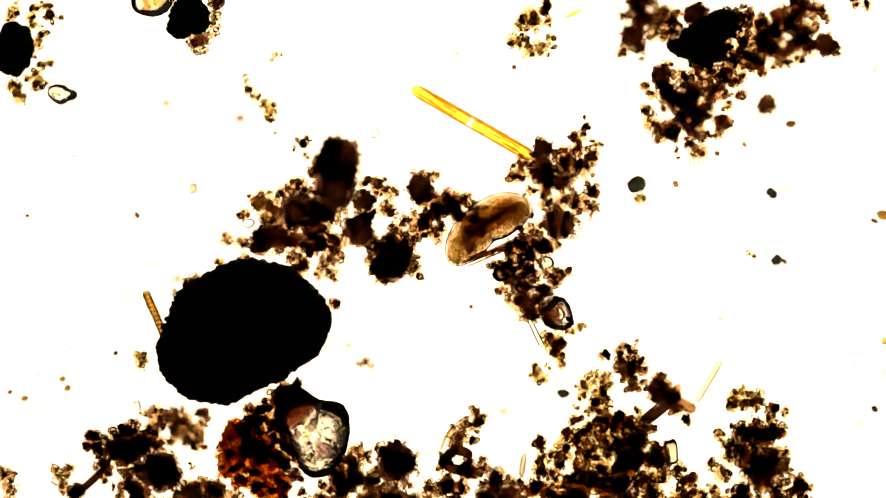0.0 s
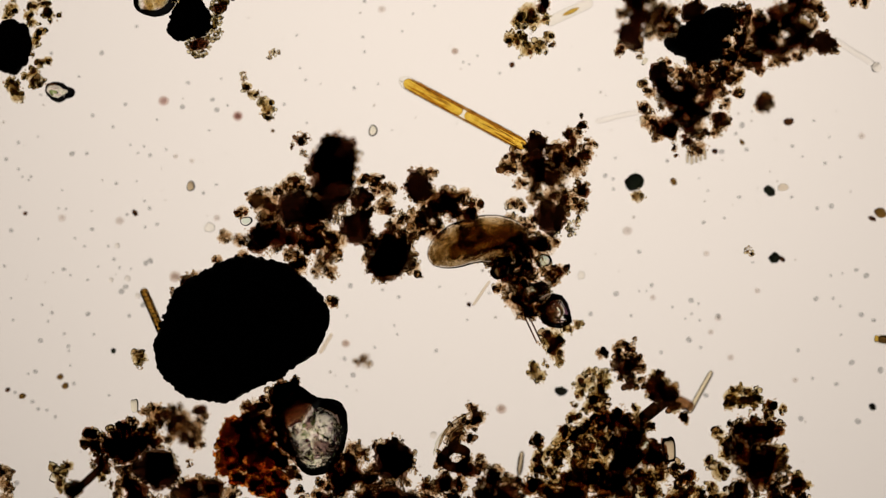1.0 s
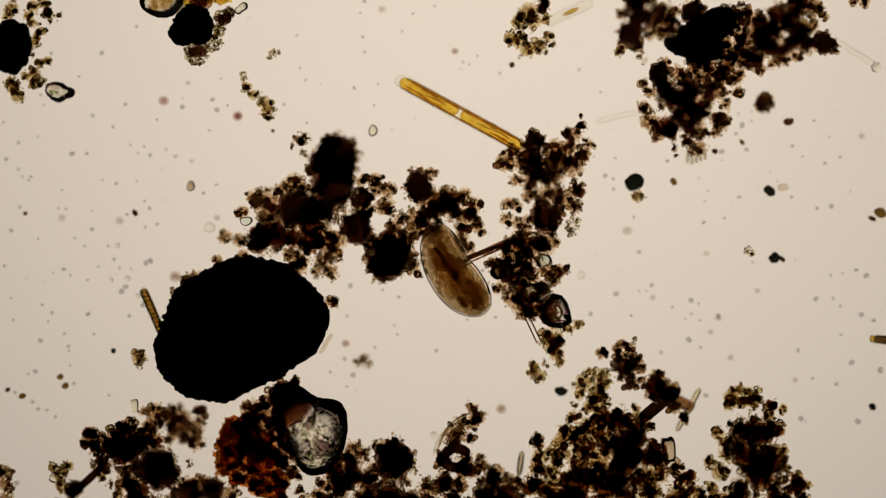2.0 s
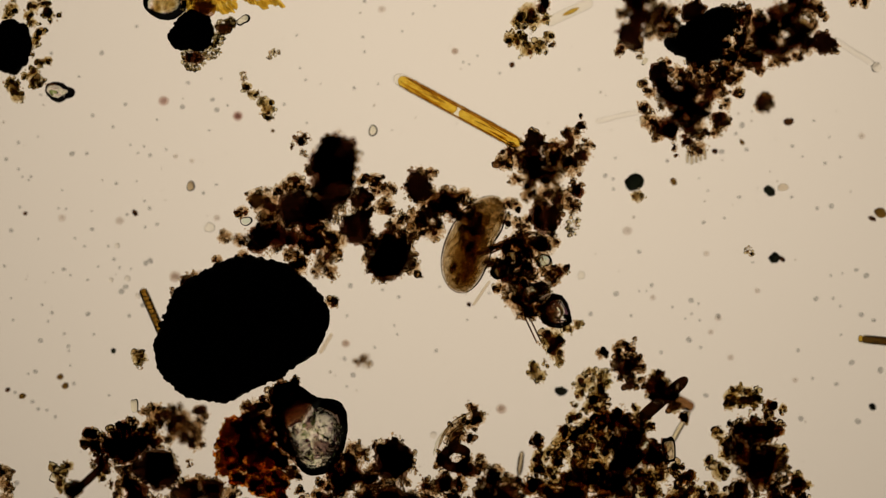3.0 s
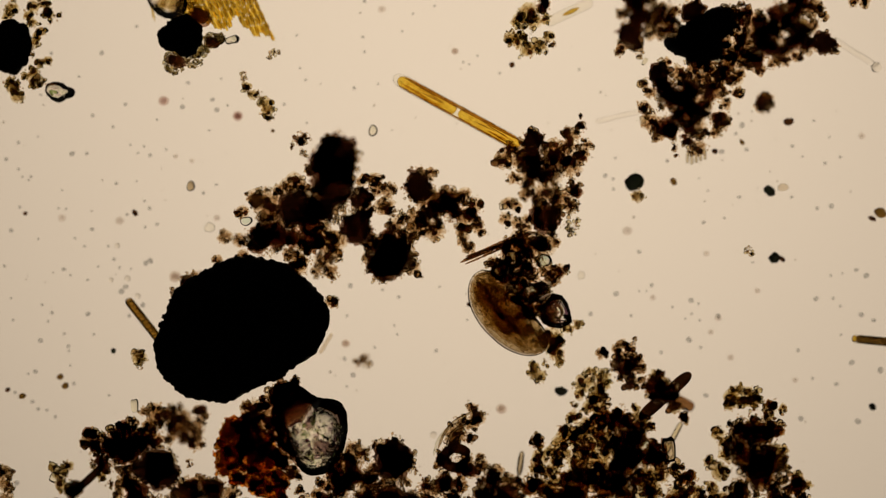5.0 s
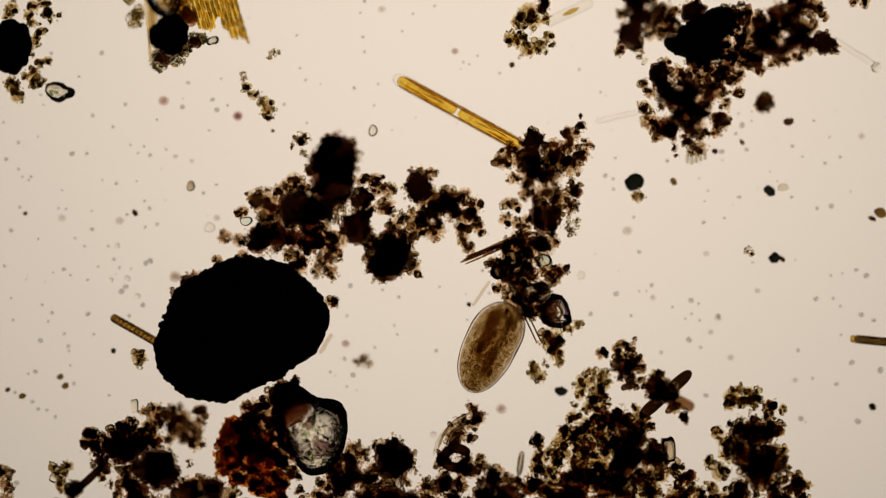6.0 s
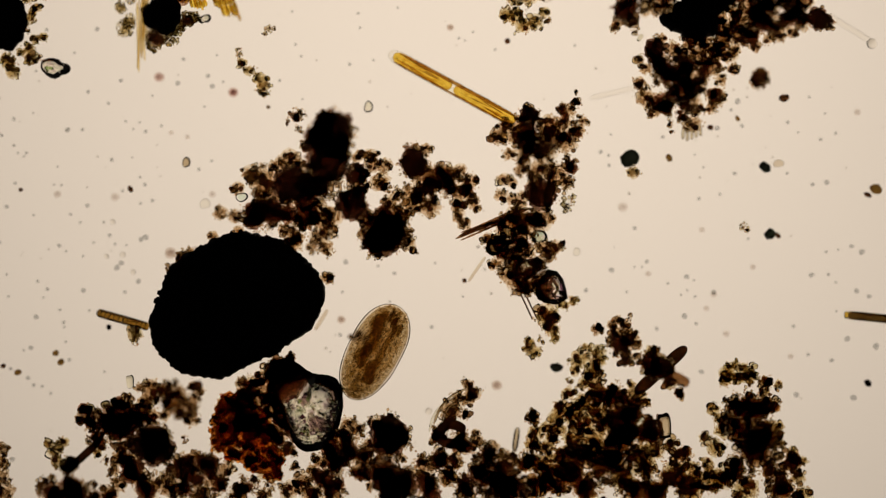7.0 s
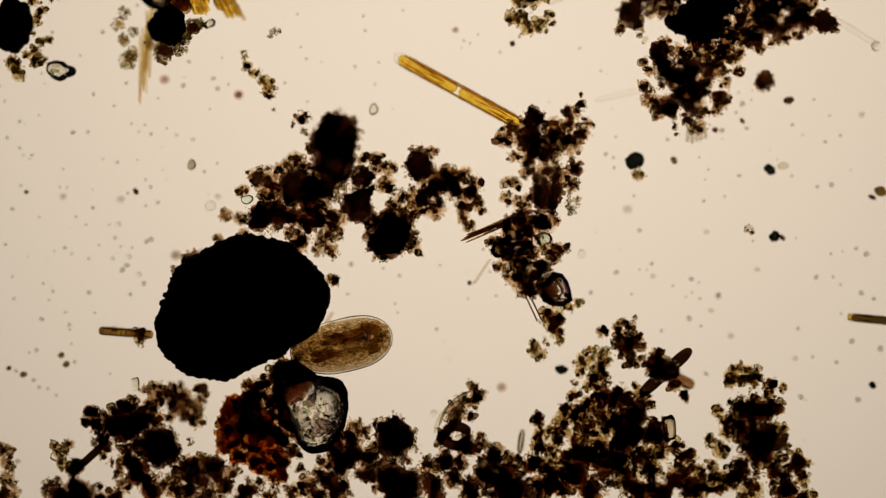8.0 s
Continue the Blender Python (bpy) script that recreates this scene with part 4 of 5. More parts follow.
for k, (x, y, r) in enumerate(((888, 478, 19), (915, 505, 15), (940, 520, 19), (962, 462, 13), (905, 455, 12), (930, 480, 12), (460, 425, 17), (672, 440, 14), (1140, 790, 14))):
    c = thing("glassy_bead", at(x, y, 34), "dark-rimmed glassy mineral bead in a clump", "crystal", group="glassy beads")
    part("bead_body", outline_mesh("bead_body", [r, (0.0, 0.05 * r), (0.08 * r, 0.06 * r), (0.05 * r, -0.04 * r)],
         [(0, 0.25), (r * 0.15, 0.6), (r * 0.5, 0.92), (r * 0.9, 1.0), (r * 1.3, 0.9), (r * 1.65, 0.58), (r * 1.8, 0.25)], QUARTZ, 32, 1.0, 160 + k), c)

needle("spindle", 918, 842, 924, 798, 5.5, "pale clear pointed spike beside a clump", SMOKY, 3.2, "splinter")
for x, y, rx, ry, angle, mat in ((1183, 796, 12, 25, 10, SMOKY), (1138, 212, 6, 8, 20, RIMMED), (1140, 110, 4, 8, -30, RIMMED), (239, 718, 7, 13, 8, RIMMED)):
    c = thing("crystal_chip", at(x, y, 38), "clear four-sided crystal chip with dark edges", "crystal", group="crystal chips")
    c.rotation_euler[2] = radians(angle)
    part("crystal_body", outline_mesh("crystal_body", [1.0, (0.04, 0.03), (0.05, 0.05), (0.02, 0.04), (-0.09, 0.02)], [(0, 0.42), (6, 0.75), (13, 1.0), (20, 0.75), (26, 0.42)], mat, 28, 0.0, 59), c).scale = (rx, ry, 1)
    if mat == SMOKY:
        # the chip's shaded side, put in as a dark lump
        part("dark_side", soft_lump_mesh("dark_side", 5, 22, 8, 71, DARK, 0.25, 0.1), c, "dark shaded side", pose(-0.008, 0, 0.006))
for k, (x, y, rx, ry) in enumerate(((93, 825, 7, 9), (98, 846, 10, 9), (113, 834, 8, 6))):
    c = thing("crystal_chip", at(x, y, 38), "uneven clear crystal chip in a loose clump", "crystal", group="crystal chips")
    part("crystal_body", lump_mesh("crystal_body", rx, ry, 7, 76 + k, RIMMED, 0.5, 0.2, 3), c)

# the ring-shaped shell and the strands that rise from it
def tube_mesh(name, path, half, mat, n=10, rings=40):
    """A bent tube; path(f) gives its place for f from 0 to 1, in micrometres."""
    a = np.linspace(0, 2 * np.pi, n, endpoint=False)
    verts, faces = [], []
    for f in np.linspace(0, 1, rings):
        p, q = np.array(path(f)), np.array(path(f + 0.01))
        d = (q - p) / np.linalg.norm(q - p)
        side = np.array([-d[1], d[0], 0.0])
        w = half * (0.25 + 0.75 * min(1.0, 12 * f, 12 * (1 - f)))
        verts += [p + w * (math.cos(b) * side + math.sin(b) * np.array([0, 0, 1.0])) for b in a]
    for k in range(rings - 1):
        for i in range(n):
            p, q = k * n + i, k * n + (i + 1) % n
            faces += [(p, q, q + n), (p, q + n, p + n)]
    return mesh_of(name, np.array(verts) * UM, np.array(faces), mat)


net = thing("filament", at(800, 770, 30), "clear net-like filament of bent strands", "filament")
for k, (x0, y0, x1, y1, bow, half) in enumerate(((768, 806, 812, 748, 12, 2.0), (774, 800, 830, 742, 16, 1.8), (776, 792, 838, 728, 13, 2.2), (790, 790, 826, 748, 9, 1.6), (780, 770, 812, 752, -4, 1.5), (784, 782, 800, 800, 5, 1.5))):
    dx, dy = x1 - x0, y1 - y0
    l = math.hypot(dx, dy)
    path = lambda f: (x0 + dx * f - 800 + bow * math.sin(math.pi * f) * dy / l, 770 - y0 - dy * f + bow * math.sin(math.pi * f) * dx / l, 18 + 3 * k)
    part("strand", tube_mesh("strand", path, half, (RIMMED, HAY, SMOKY)[k % 3]), net, "thin clear strand")
ring = thing("ring_shell", at(806, 810, 40), "dark brown ring-shaped shell with a clear hole", "shell")
path = lambda f: (20 * math.cos(2 * math.pi * f) + 1.5 * math.sin(6 * math.pi * f), 17 * math.sin(2 * math.pi * f), 8)
part("ring_body", tube_mesh("ring_body", path, 9.0, HULL, 16, 60), ring)


# ---- the drifting grain with its golden comb ----
def comb_cluster():
    top = thing("grain_cluster", at(342.5, 63.5), "black grain with a clear crystal and a golden comb of diatoms", "grain")
    local = lambda x, y, z=0: pose(*(at(x, y, z) - top.location))
    part("grain_body", outline_mesh("grain_body", [37.6, (2.7, 0.6), (2.8, 1.1), (-2.1, -1.5), (0.0, 0.8)],
         [(0, 0.4), (4, 0.8), (12, 1.0), (22, 0.85), (28, 0.4)], BLACK, 120, 4.5, 21), top, "opaque black grain")
    part("crystal_body", outline_mesh("crystal_body", [33, (1.0, 2.0), (4.0, -3.0), (1.0, 1.0)], [(0, 0.45), (6, 0.66), (14, 0.86), (24, 1.0), (34, 0.86), (42, 0.66), (48, 0.45)], PEAR, 48, 1.5, 22), top,
         "clear rounded crystal", local(304, 10, 2))
    for k, (x, y, r) in enumerate(((296, 4, 9), (312, 14, 8), (320, -2, 10), (286, 18, 7))):
        part("film", film_mesh(r * 1.6, 740 + k, OLIVE_FILM), top, "thin slime on the crystal", local(x, y, 46))
    part("small_crystal", outline_mesh("small_crystal", [10, (0.5, 0.5), (2.4, 2.6)], [(0, 0.5), (5, 0.9), (9, 1.0), (14, 0.5)], PEAR, 24, 1.0, 23), top, "small clear crystal", local(437, 55, 3))
    rng = np.random.default_rng(77)
    spots = []
    for x, y, r, n in ((400, 62, 14, 110), (415, 56, 10, 75), (342, 110, 22, 240), (375, 98, 18, 150), (390, 80, 12, 80), (350, 20, 26, 180)):
        a, b = rng.uniform(0, 2 * np.pi, n), r * np.sqrt(rng.uniform(0, 1, n))
        q = at(x, y) - top.location
        spots.append(np.stack([q.x / UM + b * np.cos(a), q.y / UM + b * np.sin(a), rng.uniform(3, 16, n)], 1))
    spots = np.concatenate(spots)
    v, f = crumbs(spots, 1.9 * rng.lognormal(0, 0.35, len(spots)), rng)
    part("granule_matrix", mesh_of("granule_matrix", v, f, PALE), top, "brown granules", kind="stuff")
    for x, y, r, s in ((402, 64, 13, 61), (345, 108, 16, 62), (372, 24, 20, 63)):
        part("dark_lump", soft_lump_mesh("dark_lump", r, r * 0.7, r * 0.5, s, DARK, 0.5, 0.2), top, m=local(x, y, 2))
    # the comb: rows of short golden cells end to end, ragged at the free edge
    cells = [rod_mesh("comb_cell", n, 2.5, mat, power=5, n=8, rings=6, jag=0.4, seed=n) for n in (13, 17, 22) for mat in (STRAW, GOLD, STRAW)]
    for k in range(40):
        across = k / 39
        x, y = 354 + 156 * across, 36 + 2 * across
        reach = 30 * math.exp(-((across - 0.62) / 0.08) ** 2) + rng.uniform(-6, 6)
        while reach < 88:
            pick = int(rng.integers(0, 9))
            n = (13, 17, 22)[pick // 3]
            reach += n / 2
            part("comb_cell", cells[pick], top, "golden diatom cell", local(x - reach * 0.588, y - reach * 0.809, 10 + 3 * (k % 3)) @ pose(0, 0, 0, rz=-54 + rng.uniform(-1, 1)))
            reach += n / 2
    return top


comb = comb_cluster()


def needle_sheaf():
    top = thing("needle_sheaf", at(250, 60), "sheaf of pale golden needles with loose crumbs", "needles")
    rng = np.random.default_rng(81)
    for k in range(9):
        long = 100 + 55 * rng.uniform(0, 1)
        x, y = 245 + 2.4 * k + rng.uniform(-1.5, 1.5), 120 - long / 2 - 14 * rng.uniform(0, 1) * (k > 1) + (30 - 5 * k if k < 5 else -14)
        q = at(x, y, 4 + 3 * (k % 3)) - top.location
        part("needle", rod_mesh("needle", long, 2.3, (REED, REED, HAY)[k % 3], power=8, n=10, rings=10), top, "pale golden needle", pose(*q, rz=90 + rng.uniform(-5, 5)))
    spots = []
    for x, y, r, n in ((213, 36, 12, 50), (222, 72, 17, 110), (205, 8, 14, 40), (232, 20, 10, 30), (262, 40, 12, 50), (215, -12, 12, 40), (228, 60, 14, 70)):
        a, b = rng.uniform(0, 2 * np.pi, n), r * np.sqrt(rng.uniform(0, 1, n))
        q = at(x, y) - top.location
        spots.append(np.stack([q.x / UM + b * np.cos(a), q.y / UM + b * np.sin(a), rng.uniform(3, 14, n)], 1))
    spots = np.concatenate(spots)
    v, f = crumbs(spots, 1.8 * rng.lognormal(0, 0.4, len(spots)), rng, 1, 0.12)
    part("granule_matrix", mesh_of("granule_matrix", v, f, PALE), top, "pale brown granules", kind="stuff")
    for k, (x, y, r) in enumerate(((213, 36, 9), (222, 74, 12), (206, 8, 9), (231, 60, 10), (262, 42, 8))):
        q = at(x, y, 3) - top.location
        part("film", film_mesh(r, 700 + k, OLIVE_FILM), top, "thin slime between the granules", pose(*q))
    return top


sheaf = needle_sheaf()


# ---- single specks ----
def speck(x, y, r, mat, label, stretch=1.0, angle=0.0, seed=0):
    ob = thing("speck", at(x, y), label, "speck", group="single specks")
    ob.rotation_euler[2] = radians(angle)
    part("speck_body", lump_mesh("speck_body", r * stretch, r, r * 0.7, seed, mat, 0.25, 0.08, 3), ob)
    return ob


def haze(x, y, r, label, mat=PURPLE):
    """A soft faint speck: shells in shells."""
    ob = thing("speck", at(x, y), label, "speck", group="single specks")
    for k in range(5):
        part("speck_shell", lump_mesh("speck_shell", r * (1 - 0.16 * k), r * (0.95 - 0.16 * k), r * 0.4 * (1 - 0.1 * k), int(x) + k, mat, 0.12, 0.02, 3), ob)
    return ob


LABELS = {"dark_green_cell": "small dark green cell", "brown_shell": "small round brown speck", "olive_plastid": "small round olive speck"}
for k, (x, y, r, stretch, angle, mat) in enumerate((
        (1122, 322, 14.0, 1.25, 22, GREEN), (1192, 322, 5.5, 1.3, -60, OLIVE), (1361, 338, 8.5, 1.25, -50, GREEN), (1370, 457, 9, 1.1, 60, GREEN), (1384, 459, 4, 1.6, -50, BROWN),
        (1558, 377, 8, 1.4, -20, OLIVE), (1543, 387, 4, 1.9, -20, BROWN), (1395, 216, 7, 1.3, 10, BROWN), (992, 692, 7.5, 1.5, -8, GREEN), (1010, 408, 6, 1.1, 20, GREEN),
        (906, 115, 5, 1.0, 0, BROWN), (1544, 720, 5.5, 1.3, -50, GREEN))):
    speck(x, y, r, mat, LABELS[mat.name], stretch, angle, 100 + k)
for k, (x, y, r, stretch, angle, mat) in enumerate((
        (239, 377, 4.5, 1.4, -60, BROWN), (45, 378, 3.5, 1.2, 0, BROWN), (107, 667, 5, 1.2, 20, OLIVE), (116, 683, 6, 1.0, 0, OLIVE), (40, 701, 5, 1.3, 10, OLIVE),
        (14, 690, 3.8, 1.3, 30, BROWN), (201, 621, 4.8, 1.0, 0, GREEN), (1265, 268, 5, 1.1, 0, BROWN), (1313, 252, 3.6, 1.5, -60, OLIVE), (830, 539, 4.2, 1.0, 0, BROWN),
        (483, 232, 3.2, 1.1, 0, OLIVE))):
    speck(x, y, r, mat, LABELS.get(mat.name, "small reddish-brown speck, blurred"), stretch, angle, 120 + k)


def strew(rows, seed):
    """Small grey specks lying about: across, down, radius."""
    for k, (x, y, r) in enumerate(rows):
        speck(x, y, r, GREY, "small blurred grey speck", 1.15, 37 * k, seed + k)


strew(((384, 195, 4), (156, 556, 3.8), (180, 94, 3.6), (91, 95, 3), (140, 136, 2), (72, 168, 2), (222, 185, 3), (164, 205, 3), (200, 225, 2.5), (333, 147, 3), (376, 177, 3.5), (323, 190, 4), (392, 140, 2), (403, 187, 2.2), (278, 212, 2), (370, 231, 2),
       (242, 47, 2.6), (33, 253, 3), (11, 282, 3), (33, 300, 2.5), (128, 272, 4), (154, 272, 2.8), (67, 242, 1.6), (231, 257, 2), (255, 259, 2), (244, 271, 2), (266, 275, 3), (294, 265, 2.2)), 400)
strew(((55, 313, 2.5), (51, 319, 2), (40, 313, 2), (206, 325, 2.8), (242, 321, 1.6), (110, 337, 1.8), (383, 327, 2.5), (360, 342, 2.9), (35, 367, 2.6), (104, 369, 2), (117, 370, 2), (225, 380, 2.6), (256, 356, 2.2), (265, 369, 3),
       (20, 408, 3.3), (163, 406, 3.3), (257, 402, 2.3), (278, 397, 3), (68, 423, 2), (133, 422, 2.3), (150, 436, 2.2), (192, 436, 2), (202, 459, 3), (8, 471, 2.5), (113, 477, 3.2), (125, 487, 2), (155, 496, 2.1)), 440)
strew(((174, 472, 2), (212, 474, 2.2), (232, 476, 2), (258, 466, 4), (266, 462, 4.6), (223, 508, 4.2), (215, 516, 4.6), (20, 528, 2), (75, 540, 2.4), (92, 554, 3), (23, 567, 2.4), (85, 569, 2), (253, 540, 4), (229, 559, 3),
       (72, 603, 4), (114, 591, 2.3), (166, 592, 2.2), (121, 613, 3), (122, 621, 2), (63, 658, 3.6), (50, 662, 2), (125, 647, 2), (131, 679, 3), (27, 695, 3), (58, 711, 3.4), (68, 724, 3), (83, 726, 2.5), (98, 738, 2.6), (193, 700, 2), (30, 855, 4)), 480)
strew(((531, 121, 2), (541, 142, 2.2), (503, 185, 2.5), (627, 156, 2.7), (669, 149, 2), (642, 66, 2.3), (645, 92, 2.2), (525, 63, 2), (543, 218, 2), (645, 3, 3), (769, 11, 2.2), (731, 25, 2), (712, 56, 2),
       (820, 110, 2.2), (845, 99, 2), (831, 114, 1.8), (884, 130, 2.4), (620, 506, 4), (677, 513, 2.3), (706, 526, 3), (778, 508, 2), (614, 559, 2.4), (663, 615, 2.5), (610, 635, 3.3), (625, 664, 4.3)), 520)
strew(((614, 684, 2), (772, 621, 3), (698, 576, 2), (703, 592, 2), (827, 567, 2), (866, 519, 2.2), (1071, 311, 3.5), (1085, 317, 2.6), (1086, 335, 2.8), (1089, 280, 2), (1181, 285, 3), (1245, 394, 3), (1282, 386, 2.3),
       (1253, 338, 1.8), (1237, 316, 1.8), (1277, 269, 4), (1313, 222, 4.5), (1302, 237, 2.8), (1321, 265, 3.3), (1440, 214, 2.3), (1468, 243, 2), (1402, 259, 3), (1420, 277, 1.8), (1487, 278, 2.6), (1460, 289, 2.8)), 560)
strew(((1308, 349, 3.2), (1401, 349, 2.5), (1446, 369, 3), (1471, 365, 4), (1131, 446, 3.4), (1090, 520, 4.2), (1153, 505, 3.3), (1131, 515, 1.8), (1144, 515, 1.8), (1223, 532, 4), (1236, 538, 2), (1190, 544, 2.2),
       (1045, 556, 3.5), (1117, 559, 2.3), (1224, 556, 1.8), (1213, 564, 1.8), (1238, 567, 2.3), (1271, 560, 4), (1219, 602, 4.5), (1240, 615, 2.5), (1332, 465, 2), (1444, 529, 4), (1474, 528, 2.5), (1487, 542, 2.2)), 600)
strew(((1515, 478, 3.3), (1533, 488, 4.5), (1470, 488, 2.5), (1491, 484, 1.8), (1524, 557, 4.2), (1546, 567, 3.3), (1488, 593, 2), (1412, 620, 3), (1170, 624, 3), (1249, 700, 3.8), (1480, 680, 3.4), (1507, 642, 4.6),
       (1558, 655, 5), (1417, 741, 4.4), (1518, 746, 4.8), (1438, 670, 2.6), (1205, 242, 3), (1025, 123, 2.4)), 640)

for x, y, r in ((208, 435, 4.8), (197, 496, 4.4), (226, 493, 5.2), (244, 524, 4.8), (767, 770, 6.2), (1550, 120, 9)):
    c = thing("droplet", at(x, y, 8), "tiny clear round droplet with a dark ring", "droplet", group="tiny droplets")
    part("droplet_body", lump_mesh("droplet_body", r, r, r, int(x), BEADY, 0.05, 0.0, 3), c)
for k, (x, y, rx, ry) in enumerate(((660, 232, 7.5, 11), (371, 403, 9, 9), (1385, 332, 9, 7), (1028, 488, 6, 8), (338, 330, 7, 10))):
    c = thing("clear_grain", at(x, y), "small clear grain with a dark outline", "crystal", group="small clear grains")
    part("crystal_body", outline_mesh("crystal_body", [1.0, (0.03, 0.03), (0.06, 0.05), (0.03, -0.04)], [(0, 0.5), (3, 0.8), (7, 1.0), (11, 0.8), (14, 0.5)], (PEAR, FAINT, HAY, FAINT, SMOKY)[k], 28, 0.0, 120 + k), c).scale = (rx, ry, 1)
for k, (x, y, r) in enumerate(((290, 179, 10), (421, 206, 10), (421, 206, 7), (805, 91, 7), (887, 724, 10), (612, 608, 8), (212, 391, 9), (110, 386, 8), (1110, 409, 10), (1250, 449, 6), (1340, 515, 6), (1525, 241, 7), (1155, 527, 6),
                               (1293, 633, 7), (1258, 588, 6), (676, 17, 8), (384, 386, 7), (311, 277, 5), (340, 285, 5), (310, 490, 11), (355, 484, 8), (1407, 673, 6), (1271, 563, 7))):
    haze(x, y, r, "faint blurred speck floating out of focus", PLUM if k < 3 else TAUPE if k in (3, 4, 5, 19) else PURPLE)
for x, y, r in ((1352, 182, 15), (1128, 348, 13)):
    haze(x, y, r, "soft round fluff speck, blurred")
floc("detritus_clump", "small pale crescent of olive granules", [(477, 104, 4.5, 0.5), (480, 97, 5, 0.5), (487, 93, 5, 0.4), (493, 94, 4, 0.6)], 45, PALE, EARTH, size=1.7)
floc("detritus_clump", "small pale hook of olive granules", [(1330, 449, 5, 0.6), (1323, 444, 4.5, 0.3), (1326, 437, 4, 0.2)], 46, PALE, EARTH, size=1.8)
floc("detritus_clump", "brown blurred tuft of granules", [(1352, 182, 15, 0.85), (1345, 190, 9, 0.6), (1360, 174, 9, 0.6)], 31, size=2.2)
floc("detritus_clump", "pale tuft round a green cell", [(1003, 400, 9, 0.15), (1020, 398, 8, 0.1), (1012, 412, 6, 0.15)], 44, PALE, size=2.2)
floc("detritus_clump", "pale tuft under the dark green cell", [(1128, 348, 11, 0.25)], 32, PALE, size=2.6)

rng = np.random.default_rng(5)
spots, sizes = [], []
while len(spots) < 170:
    x, y, s = rng.uniform(-20, 1590), rng.uniform(-20, 940), 1.5 * rng.lognormal(0, 0.3)
    q = at(x, y)
    spots.append((q.x / UM, q.y / UM, s + 0.5))
    sizes.append(min(s, 5.5))
v, f = crumbs(np.array(spots), np.array(sizes), rng, 2, 0.08)
dust = new("dust", mesh_of("dust", v, f, DUST))
tagged(dust, "fine grey dust specks strewn over the slide", "dust", kind="stuff")


# ---- the ciliate ----
LONG, FLAT, WIDE, BEND = 187.0, 37.5, 46.0, 1.15


def girth(u):
    return max(0.0, 1 - abs(u) ** 2.6) ** 0.52 * (1.03 - 0.06 * u)


def curl(u, y, z):
    """A point of the straight body (u from -1 to 1 along it) on the bean-shaped one."""
    big = LONG / BEND
    a = u * BEND / 2
    sag = big * (1 - math.cos(BEND / 4))
    return ((big - y) * math.sin(a), big - (big - y) * math.cos(a) - sag, z)


def body_mesh(name, mat, scale, seed, knobs):
    n, rings = 64, 90
    a = np.linspace(0, 2 * np.pi, n, endpoint=False)
    verts, faces = [], []
    for t in np.sin(np.linspace(-np.pi / 2, np.pi / 2, rings)):
        g = max(girth(t), 0.004) * scale
        for b in a:
            k = 1 + knobs * noise.noise(Vector((t * 3, math.cos(b) * 1.5, math.sin(b) * 1.5 + seed)))
            k *= 1 - 0.25 * math.exp(-((t - 0.14) / 0.21) ** 2) * max(0.0, math.cos(b)) ** 2  # the mouth groove
            verts.append(curl(t * (1 - (1 - scale) * 0.5), g * FLAT * k * math.cos(b), g * WIDE * k * math.sin(b)))
    for j in range(rings - 1):
        for i in range(n):
            p, q = j * n + i, j * n + (i + 1) % n
            faces += [(p, q + n, q), (p, p + n, q + n)]
    return mesh_of(name, np.array(verts) * UM, np.array(faces), mat)


